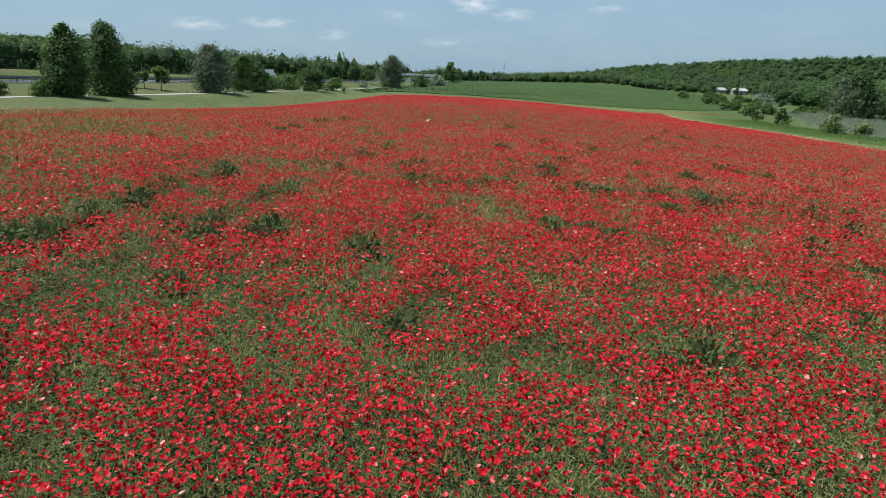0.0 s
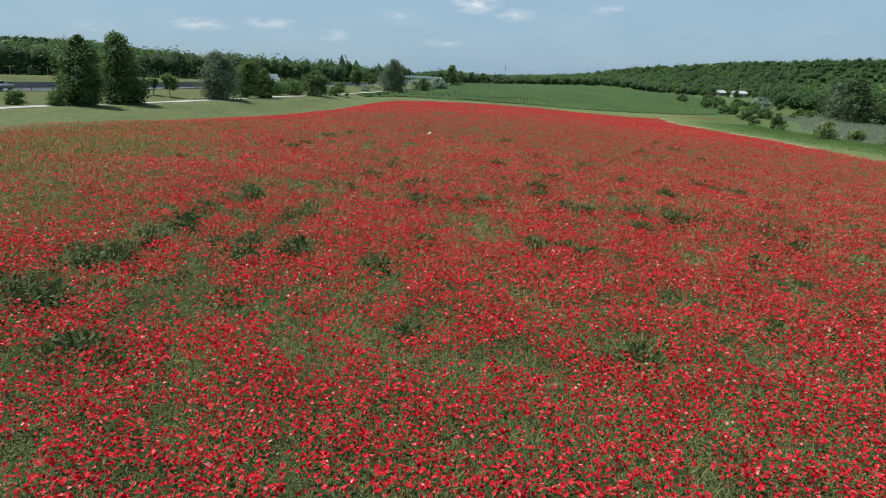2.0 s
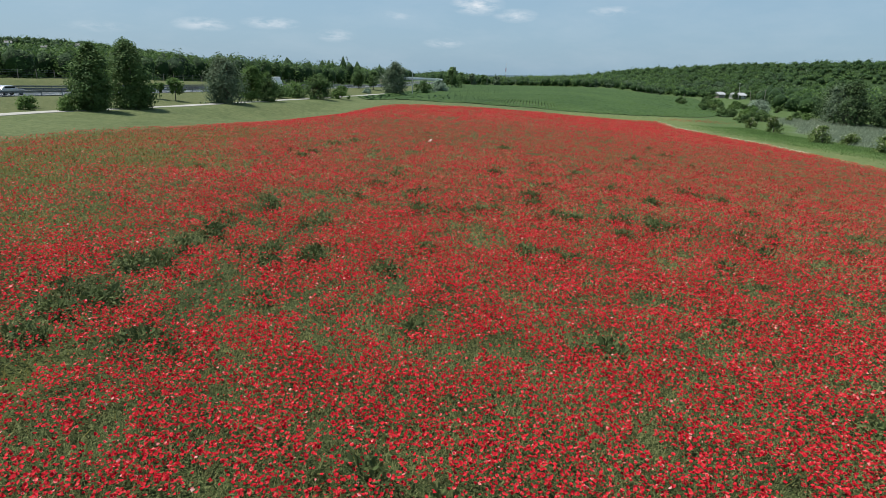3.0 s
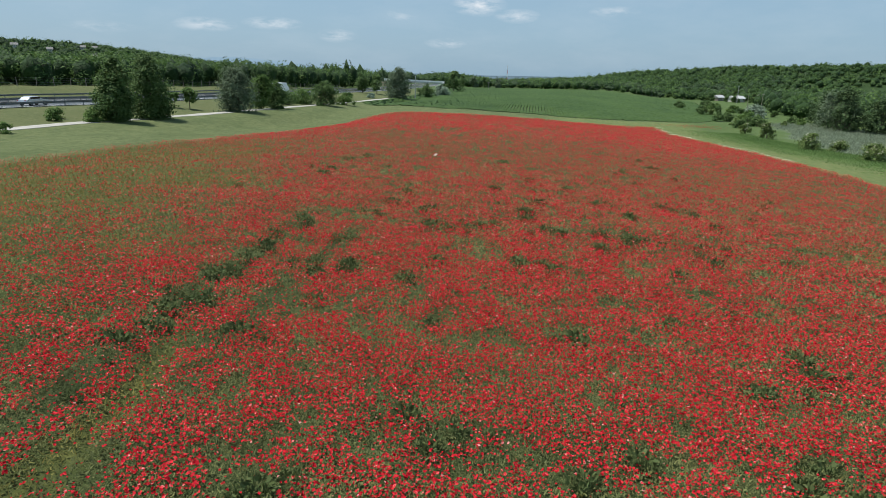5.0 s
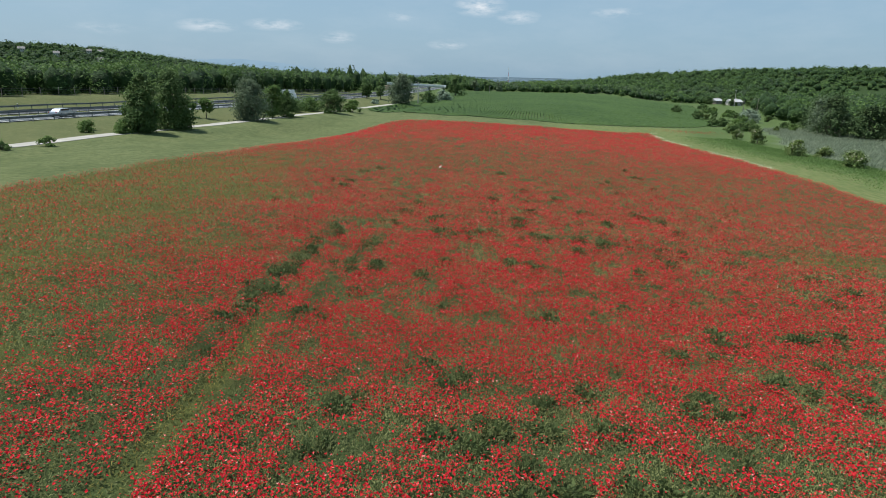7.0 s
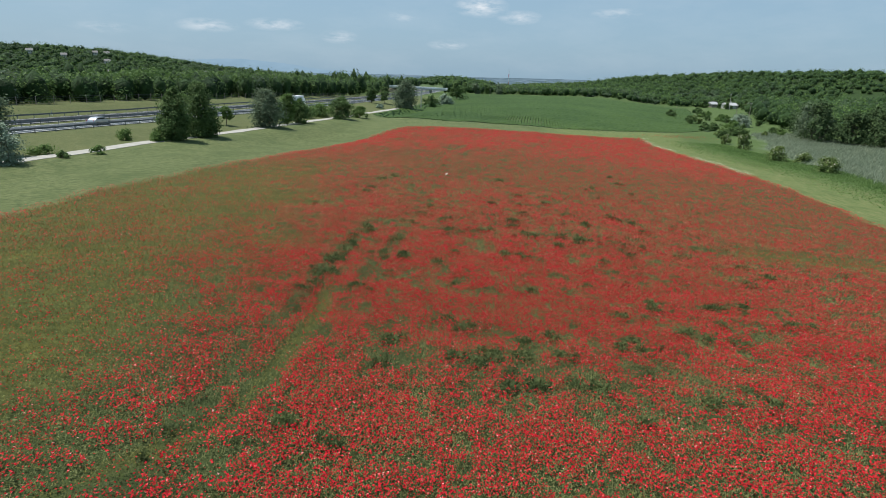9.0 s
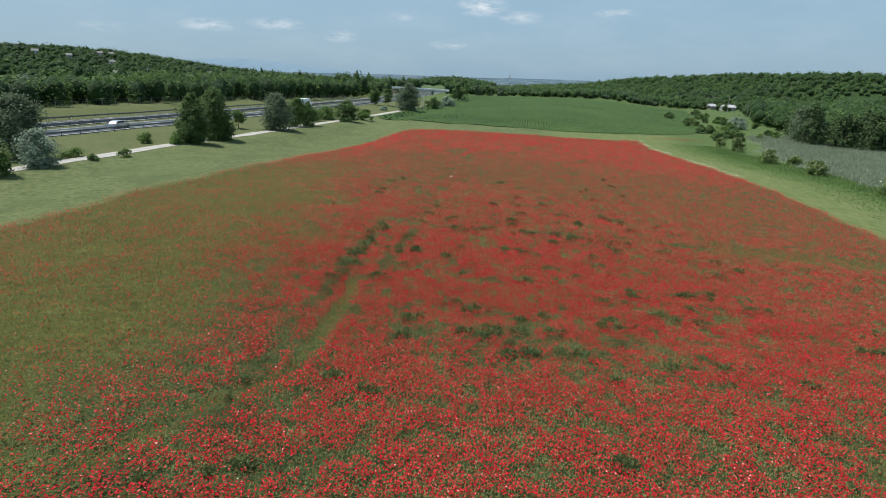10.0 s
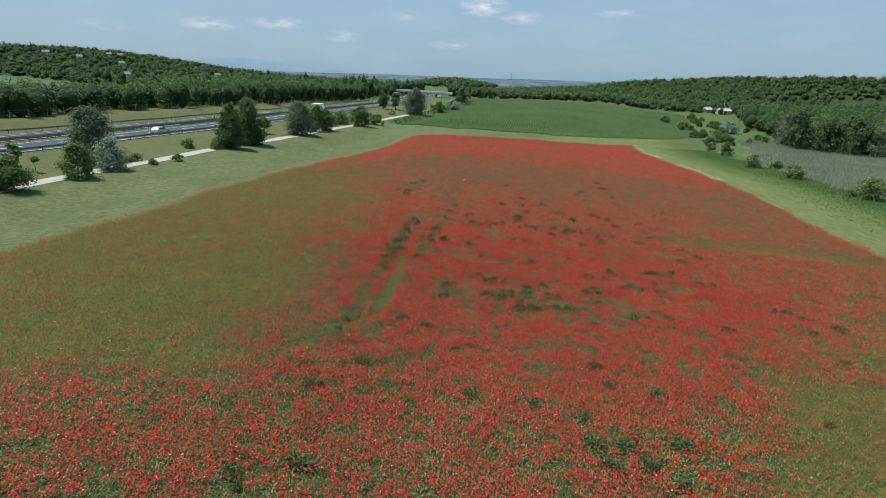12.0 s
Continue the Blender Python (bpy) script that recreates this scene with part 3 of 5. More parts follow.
def wire_fence():
    fence = thing("fence", 0, 0, 0, 0, "wire game fence with weathered wooden posts below the hedge", "fence")
    ys = np.arange(20, 330, 5.0)
    x = motorway_edge(ys) - np.interp(ys, [0, 150, 250, 330], [33.5, 33.5, 31, 28])
    z = ground(x, ys)
    bm = rod_bm(0.07, 0.06, (0, 0, -0.2), (0, 0, 1.9), 7)
    post = bpy.data.meshes.new("post")
    bm.to_mesh(post)
    bm.free()
    post.materials.append(M_WOOD)
    for n, (a, b, c) in enumerate(zip(x, ys, z)):
        part_of("post", post, fence, where=pose(a, b, c, 3 * math.sin(n * 2.3), 3 * math.sin(n * 1.7), 40 * n))
    for h in (0.3, 0.8, 1.3, 1.7):
        v = np.stack([np.stack([x + 0.07, ys, z + h + d], -1) for d in (-0.012, 0.012)], 1)
        k = np.arange(v.shape[0] * 2).reshape(-1, 2)
        quads = np.stack([k[:-1, 0], k[:-1, 1], k[1:, 1], k[1:, 0]], -1)
        part_of("wire", mesh_of("wire", v.reshape(-1, 3), quads, M_STEEL), fence)


gravel_track()
motorway()
guard_rail(0.9, -20, 330, "galvanised guard rail on posts along the motorway verge")
guard_rail(-11.3, -20, 330, "galvanised guard rail in the motorway median")
guard_rail(-13.1, -20, 330, "galvanised guard rail in the motorway median")
guard_rail(-25.4, -20, 330, "galvanised guard rail below the grassy bank")
wire_fence()

# ---------------------------------------------------------------- trees


def cards(centres, outward, size, seed, droop=0.0):
    """Leaf sprays: small bent rhombs at the centres, facing roughly outward. Places and quads."""
    r = np.random.default_rng(seed)
    n = len(centres)
    nrm = outward + r.normal(0, 0.55, (n, 3))
    nrm[:, 2] += 0.6
    nrm /= np.linalg.norm(nrm, axis=1, keepdims=True) + 1e-9
    a = np.cross(nrm, r.normal(0, 1, (n, 3)))
    a /= np.linalg.norm(a, axis=1, keepdims=True) + 1e-9
    b = np.cross(nrm, a)
    s = (size * r.uniform(0.6, 1.35, n))[:, None] if np.ndim(size) == 0 else (size * r.uniform(0.6, 1.35, n))[:, None]
    k = r.uniform(0.45, 0.9, n)[:, None]
    bend = nrm * s * r.uniform(-0.35, 0.1, n)[:, None]
    v = np.stack([centres - a * s, centres - b * s * k + bend, centres + a * s, centres + b * s * k + bend], 1)
    f = np.arange(4 * n).reshape(n, 4)
    return v.reshape(-1, 3), f, np.repeat(np.clip(r.normal(0.45, 0.25, n), 0, 1), 4)


def crown_points(n, height, width, base, shape, seed):
    """Points and outward ways of leaf sprays in clumps that make an uneven crown from base to height."""
    r = np.random.default_rng(seed)
    clumps = int(np.clip(n // 48, 14, 150))
    t = r.uniform(0, 1, clumps) ** 0.9
    if shape == "column":
        prof = np.interp(t, [0, 0.12, 0.40, 0.70, 0.9, 1], [0.72, 0.96, 1.0, 0.72, 0.36, 0.12])
    elif shape == "bush":
        prof = np.interp(t, [0, 0.25, 0.6, 0.85, 1], [0.85, 1.0, 0.88, 0.55, 0.2])
    else:
        prof = np.interp(t, [0, 0.2, 0.5, 0.8, 1], [0.35, 0.85, 1.0, 0.72, 0.25])
    ang = r.uniform(0, 2 * np.pi, clumps)
    prof = prof * (1 + 0.24 * np.sin(2 * ang + 5 * t + seed) + 0.14 * np.sin(3 * ang - 8 * t + 2.0 * seed))
    rad = 0.86 * prof * width / 2 * np.sqrt(r.uniform(0.2, 1, clumps)) * r.uniform(0.75, 1.12, clumps)
    lean = r.normal(0, 0.05, 2) * width
    cz = base + t * (0.87 * height - base)
    cen = np.stack([rad * np.cos(ang) + lean[0] * t, rad * np.sin(ang) + lean[1] * t, cz], -1)
    size = width * r.uniform(0.15, 0.27, clumps) * (0.6 + 0.4 * prof)
    pick = r.integers(0, clumps, n)
    way = r.normal(0, 1, (n, 3))
    way /= np.linalg.norm(way, axis=1, keepdims=True)
    p = cen[pick] + way * (size[pick] * r.uniform(0.35, 1.05, n))[:, None] * (1, 1, 0.85)
    p[:, 2] = np.maximum(p[:, 2], 0.12)
    out = p - np.array([0, 0, 0.4 * height])
    out /= np.linalg.norm(out, axis=1, keepdims=True) + 1e-9
    return p, 0.5 * out + 0.5 * way, cen


def tree(name, x, y, height, width, label, category, mat, shape="round", base=None, n=1400, leaf=0.30, seed=1, group="", bloom=None, turn=0.0):
    base = 0.12 * height if base is None else base
    ob = thing(name, x, y, g1(x, y) - 0.05, turn, label, category, group)
    n, leaf = int(1.8 * n), 0.72 * leaf
    p, out_way, cen = crown_points(n, height, width, base, shape, seed)
    r = np.random.default_rng(seed + 50)
    bm = bmesh.new()
    top = 0.82 * height
    stems = 1 if shape != "bush" else 4
    for s in range(stems):
        sway = [Vector((0, 0, -0.3))]
        for q in (0.3, 0.6, 1.0):
            sway.append(Vector((r.normal(0, 0.05) * height * q + (s > 0) * r.normal(0, 0.1) * width, r.normal(0, 0.05) * height * q, top * q * (1 if s == 0 else 0.7))))
        thick = 0.022 * height / (1 + 0.6 * (stems > 1))
        for a, b, f0, f1 in zip(sway, sway[1:], (1.0, 0.75, 0.5), (0.75, 0.5, 0.15)):
            rod_bm(thick * f0, thick * f1, a, b, 7, bm)
        for c in cen[r.permutation(len(cen))[: 9 if stems == 1 else 4]]:
            z0 = max(0.5 * base + 0.25, min(0.75 * c[2], top))
            q = z0 / top
            foot = sway[1].lerp(sway[3], min(1, q)) if q > 0.3 else sway[0].lerp(sway[1], q / 0.3)
            rod_bm(thick * 0.4, thick * 0.08, foot, Vector(c), 5, bm)
    part("trunk", bm, M_BARK, ob, "brown bark trunk and limbs")
    v, f, tint = cards(p, out_way, leaf, seed + 9)
    # larger inner sprays, tinted darker to paint the shade inside the crown
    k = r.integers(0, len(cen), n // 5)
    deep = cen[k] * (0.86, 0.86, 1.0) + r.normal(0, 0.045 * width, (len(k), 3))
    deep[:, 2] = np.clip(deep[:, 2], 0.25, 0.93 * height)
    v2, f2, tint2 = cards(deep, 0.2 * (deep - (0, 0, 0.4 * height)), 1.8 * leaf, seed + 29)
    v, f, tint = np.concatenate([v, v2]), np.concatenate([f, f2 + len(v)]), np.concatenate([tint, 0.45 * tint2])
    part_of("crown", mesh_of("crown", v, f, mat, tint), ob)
    if bloom is not None:
        k = r.permutation(len(p))[: len(p) // 9]
        k = k[p[k, 2] > 0.45 * height]
        v, f, tint = cards(p[k] + out_way[k] * 0.18, out_way[k], 0.16, seed + 19)
        part_of("blossom", mesh_of("blossom", v, f, bloom, tint), ob, "creamy flat flower heads")
    return ob


# the row along the track
ROW = "trees along the track"
tree("tree", -45.4, 78.8, 9.3, 5.4, "tall dense dark green tree beside the gravel track", "tree", M_LEAF, "column", 0.2, 5200, 0.21, 11, ROW)
tree("tree", -44.0, 87.2, 10.4, 6.5, "tall dense dark green tree beside the gravel track", "tree", M_LEAF, "column", 0.2, 6400, 0.21, 12, ROW)
tree("tree", -48.4, 112.0, 4.2, 3.3, "small round light green tree on a thin trunk", "tree", M_LEAF_LIGHT, "round", 1.5, 600, 0.24, 13, ROW)
tree("tree", -50.4, 110.2, 3.2, 2.0, "small round light green tree on a thin trunk", "tree", M_LEAF_LIGHT, "round", 1.3, 400, 0.22, 14, ROW)
tree("tree", -40.0, 114.2, 8.7, 8.4, "broad grey-green poplar beside the gravel track", "poplar", M_LEAF_GREY, "bush", 0.3, 4200, 0.22, 15, ROW)
tree("tree", -39.4, 127.0, 7.6, 5.8, "round light green tree behind a darker one", "tree", M_LEAF_LIGHT, "round", 0.6, 2200, 0.22, 16, ROW)
tree("tree", -37.0, 131.0, 6.6, 4.6, "dark green bushy tree beside the gravel track", "tree", M_LEAF, "column", 0.2, 2200, 0.20, 17, ROW)
tree("tree", -31.8, 154.3, 6.6, 6.6, "dark green spreading tree at the meadow edge", "tree", M_LEAF, "bush", 0.4, 2200, 0.24, 18, ROW)
tree("shrub", -27.8, 165.2, 3.6, 5.4, "rounded green shrub at the meadow edge", "shrub", M_LEAF_LIGHT, "bush", 0.2, 700, 0.28, 19, ROW)
tree("tree", -34.5, 250.0, 8.4, 7.0, "dark green tree in the motorway verge", "tree", M_LEAF, "round", 1.5, 700, 0.42, 20, ROW)
tree("tree", -29.5, 256.0, 7.6, 6.0, "dark green tree in the motorway verge", "tree", M_LEAF, "round", 1.5, 600, 0.42, 21, ROW)
tree("shrub", -28.3, 226.0, 1.8, 3.8, "low silver-leaved shrub beside the track", "shrub", M_LEAF_SILVER, "bush", 0.1, 350, 0.26, 22, ROW)
tree("tree", -19.4, 233.0, 11.8, 10.8, "large grey-green poplar at the maize field corner", "poplar", M_LEAF_GREY, "bush", 0.4, 3000, 0.34, 23, ROW)
tree("shrub", -10.0, 258.8, 5.6, 7.0, "dense green shrub beside the concrete pole", "shrub", M_LEAF, "bush", 0.2, 700, 0.4, 24, ROW)
tree("shrub", -4.5, 280.5, 5.2, 8.6, "silver-leaved oleaster at the maize field edge", "shrub", M_LEAF_SILVER, "bush", 0.2, 800, 0.4, 25, ROW)
tree("tree", 2.1, 341.0, 12.0, 9.4, "dark green tree behind the silver shrub", "tree", M_LEAF, "column", 0.5, 800, 0.5, 26, ROW)
tree("tree", -56.6, 51.5, 8.8, 6.8, "tall grey-green poplar behind the gravel track", "poplar", M_LEAF_GREY, "round", 1.0, 4200, 0.20, 27, ROW)
tree("shrub", -51.0, 38.0, 4.8, 4.4, "dense green bush beside the gravel track", "shrub", M_LEAF_LIGHT, "bush", 0.05, 2000, 0.18, 28, ROW)
tree("shrub", -50.4, 45.4, 4.9, 4.8, "silver-leaved oleaster bush beside the track", "shrub", M_LEAF_SILVER, "bush", 0.05, 2600, 0.15, 29, ROW)
tree("shrub", -53.4, 27.2, 4.0, 5.0, "dense dark green bush beside the gravel track", "shrub", M_LEAF, "bush", 0.1, 2600, 0.16, 30, ROW)
tree("tree", -60.5, 39.9, 3.9, 2.8, "small thin dark green tree in the verge", "tree", M_LEAF, "round", 1.2, 420, 0.2, 31, ROW)
tree("sapling", -58.2, 40.4, 2.4, 1.3, "thin staked sapling in the dry verge", "tree", M_LEAF, "round", 1.4, 120, 0.15, 32, ROW)
tree("shrub", -48.2, 52.6, 1.1, 1.6, "low green shrub beside the gravel track", "shrub", M_LEAF, "bush", 0.05, 250, 0.14, 33, ROW)
tree("shrub", -46.8, 58.2, 1.2, 2.2, "low green shrub beside the gravel track", "shrub", M_LEAF_LIGHT, "bush", 0.05, 300, 0.14, 34, ROW)
tree("shrub", -51.9, 75.6, 1.7, 2.6, "low olive shrub in the dry motorway verge", "shrub", M_LEAF_LIGHT, "bush", 0.05, 320, 0.16, 35, ROW)
tree("shrub", -43.6, 141.0, 3.4, 9.0, "long dark green hedge bush between track and motorway", "shrub", M_LEAF, "bush", 0.1, 900, 0.3, 36, ROW)
tree("shrub", -39.4, 162.0, 3.4, 10.0, "long dark green hedge bush between track and motorway", "shrub", M_LEAF_LIGHT, "bush", 0.1, 900, 0.3, 37, ROW)
tree("shrub", -41.6, 151.5, 3.2, 9.0, "long dark green hedge bush between track and motorway", "shrub", M_LEAF, "bush", 0.1, 900, 0.3, 38, ROW)
tree("shrub", -47.2, 76.0, 1.8, 2.8, "light green shrub at the foot of a tall tree", "shrub", M_LEAF_LIGHT, "bush", 0.05, 600, 0.16, 39, ROW)
tree("shrub", -53.4, 78.5, 1.5, 3.6, "low olive scrub in the dry motorway verge", "shrub", M_LEAF_LIGHT, "bush", 0.05, 420, 0.15, 40, ROW)
tree("shrub", -52.6, 56.0, 1.2, 4.0, "low olive scrub behind the gravel track", "shrub", M_LEAF_LIGHT, "bush", 0.05, 420, 0.14, 57, ROW)
tree("tree", -51.4, 109.0, 2.8, 1.5, "thin young tree in the dry verge", "tree", M_LEAF, "round", 1.1, 200, 0.18, 58, ROW)

for n, (fx, fy, fh) in enumerate([(9, 466, 9.5), (17, 474, 9), (26, 470, 9.5), (35, 476, 8)]):
    tree("tree", fx, fy, fh, 0.8 * fh, "dark green tree behind the maize corner", "tree", (M_LEAF, M_LEAF_GREY)[n % 2], "column", 0.4, 420, 0.6, 660 + n, "trees behind the maize")

# bushes along the reeds
REEDS = "bushes along the reed bed"
tree("elder_bush", 85.0, 178.3, 3.2, 3.8, "flowering elder bush at the reed bed", "elder bush", M_ELDER, "bush", 0.1, 500, 0.30, 41, REEDS, M_ELDER_BLOOM)
tree("elder_bush", 84.7, 164.2, 4.6, 4.8, "flowering elder bush at the reed bed", "elder bush", M_ELDER, "bush", 0.1, 700, 0.30, 42, REEDS, M_ELDER_BLOOM)
tree("elder_bush", 78.6, 131.6, 4.0, 5.4, "flowering elder bush at the reed bed", "elder bush", M_ELDER, "bush", 0.1, 800, 0.26, 43, REEDS, M_ELDER_BLOOM)
tree("elder_bush", 85.5, 132.6, 2.4, 5.0, "low flowering elder bush at the reed bed", "elder bush", M_ELDER, "bush", 0.1, 500, 0.26, 44, REEDS, M_ELDER_BLOOM)
tree("elder_bush", 78.4, 109.1, 3.6, 5.8, "spreading elder bush at the reed bed", "elder bush", M_ELDER, "bush", 0.1, 900, 0.24, 45, REEDS, M_ELDER_BLOOM)
tree("elder_bush", 78.5, 80.6, 4.7, 9.0, "wide elder bush at the reed bed", "elder bush", M_ELDER, "bush", 0.1, 1500, 0.24, 46, REEDS, M_ELDER_BLOOM)
tree("shrub", 123.3, 255.6, 5.4, 10.0, "silver-leaved oleaster thicket in the valley", "shrub", M_LEAF_SILVER, "bush", 0.1, 900, 0.42, 47, "valley shrubs")
tree("shrub", 102.2, 258.2, 4.4, 4.6, "dark green bush on the valley slope", "shrub", M_LEAF, "bush", 0.1, 450, 0.38, 48, "valley shrubs")
tree("shrub", 96.5, 226.4, 3.6, 4.6, "dark green bush on the valley slope", "shrub", M_LEAF, "bush", 0.1, 450, 0.36, 49, "valley shrubs")
tree("shrub", 101.5, 229.0, 3.2, 4.2, "dark green bush on the valley slope", "shrub", M_LEAF, "bush", 0.1, 400, 0.36, 50, "valley shrubs")
tree("shrub", 93.5, 200.0, 3.0, 5.0, "dark green bush on the valley slope", "shrub", M_LEAF, "bush", 0.1, 400, 0.34, 51, "valley shrubs")
tree("shrub", 108.0, 300.0, 3.6, 6.0, "dark green bush on the valley slope", "shrub", M_LEAF, "bush", 0.1, 400, 0.42, 52, "valley shrubs")
tree("shrub", 128.0, 290.0, 3.4, 6.0, "light green bush in the valley", "shrub", M_LEAF_LIGHT, "bush", 0.1, 400, 0.42, 53, "valley shrubs")

# ---------------------------------------------------------------- woods


def woods(name, label, x, y, height, width, seed, mat, per_tree, leaf, floor=0.04, shell=False):
    """Many trees as one mass of leaf sprays on lobed crowns over inner crowns coloured dark as shade."""
    r = np.random.default_rng(seed)
    n = len(x)
    z = ground(x, y)
    tree_of = np.repeat(np.arange(n), (1.4 * per_tree).astype(int))
    m = len(tree_of)
    lobes = 9
    way = r.normal(0, 1, (n, lobes, 3))
    way /= np.linalg.norm(way, axis=2, keepdims=True)
    out_to = r.uniform(0.45, 1.0, (n, lobes, 1))
    middle = way * out_to * np.stack([0.30 * width, 0.30 * width, 0.32 * height], -1)[:, None]
    middle[..., 2] = height[:, None] * (r.uniform(0.10, 0.80, (n, lobes)) - 0.46 * np.square(out_to[..., 0] * np.hypot(way[..., 0], way[..., 1])) * r.uniform(0, 1, (n, lobes)))
    middle = middle + np.stack([x, y, z], -1)[:, None]
    bulk = width[:, None] * r.uniform(0.20, 0.34, (n, lobes))
    pick = r.integers(0, lobes, m)
    c, q = middle[tree_of, pick], bulk[tree_of, pick]
    out = r.normal(0, 1, (m, 3))
    out[:, 2] = np.abs(out[:, 2]) * np.where(r.uniform(0, 1, m) < 0.72, 1, -1)
    out /= np.linalg.norm(out, axis=1, keepdims=True)
    p = c + out * (q * r.uniform(0.75, 1.04, m))[:, None] * (1, 1, 0.85)
    p[:, 2] = np.maximum(p[:, 2], (z + floor * height)[tree_of])
    v, f, tint = cards(p, out, 0.88 * leaf[tree_of], seed + 1)
    v, f = v.reshape(-1, 4, 3)[:, :3].reshape(-1, 3), np.arange(3 * m).reshape(m, 3)
    own = r.uniform(-0.30, 0.30, n)[tree_of] + r.uniform(-0.18, 0.18, (n, lobes))[tree_of, pick]
    ob = new(name, mesh_of(name, v, f, mat, np.clip(np.repeat(r.normal(0.45, 0.20, m) + own, 3), 0, 1)))
    tagged(ob, label, "woodland", kind="stuff")
    bm = bmesh.new()
    bmesh.ops.create_icosphere(bm, subdivisions=2 if shell else 1, radius=1)
    bv = np.array([q.co for q in bm.verts])
    bf = np.array([[q.index for q in face.verts] for face in bm.faces])
    bm.free()
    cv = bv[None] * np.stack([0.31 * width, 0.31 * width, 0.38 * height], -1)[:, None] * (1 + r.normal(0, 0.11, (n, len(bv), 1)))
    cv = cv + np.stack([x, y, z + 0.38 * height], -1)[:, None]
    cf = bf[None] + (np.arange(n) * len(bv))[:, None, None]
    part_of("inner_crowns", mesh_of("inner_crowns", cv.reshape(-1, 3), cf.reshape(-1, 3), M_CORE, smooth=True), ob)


def scatter(x0, x1, y0, y1, gap, seed, keep):
    r = np.random.default_rng(seed)
    gx, gy = np.meshgrid(np.arange(x0, x1, gap), np.arange(y0, y1, gap))
    gx = (gx + r.uniform(-0.75, 0.75, gx.shape) * gap).ravel()
    gy = (gy + r.uniform(-0.75, 0.75, gy.shape) * gap).ravel()
    k = keep(gx, gy)
    return gx[k], gy[k]


def mixed_woods(label, x, y, height, width, seed, per_tree, leaf, shell=False):
    """Three kinds of trees, growing in loose groups."""
    k = patches(x, y, 60.0, seed, 3) + np.random.default_rng(seed).normal(0, 0.10, len(x))
    for n, (pick, mat) in enumerate(((k < 0.60, M_WOODLAND), ((k >= 0.60) & (k < 0.69), M_WOODLAND_LIGHT), (k >= 0.69, M_WOODLAND_GREY))):
        if pick.sum():
            woods("woodland", label, x[pick], y[pick], height[pick], width[pick], seed + 7 * n, mat, np.broadcast_to(per_tree, x.shape)[pick], np.broadcast_to(leaf, x.shape)[pick].astype(float), shell=shell)


HILL_HOUSES = [(-378, 676), (-369, 682), (-379, 620), (-416, 626), (-335, 616), (-292, 539), (-240, 617)]


def clear_of_houses(x, y):
    """Gardens round the hillside houses, open towards the valley."""
    free = np.ones(np.shape(x), bool)
    for hx, hy in HILL_HOUSES:
        d = math.hypot(hx, hy)
        along = ((x - hx) * -hx + (y - hy) * -hy) / d
        across = np.abs(((x - hx) * hy - (y - hy) * hx) / d)
        free &= ~((along > -6) & (along < 17) & (across < 6.0))
    return free


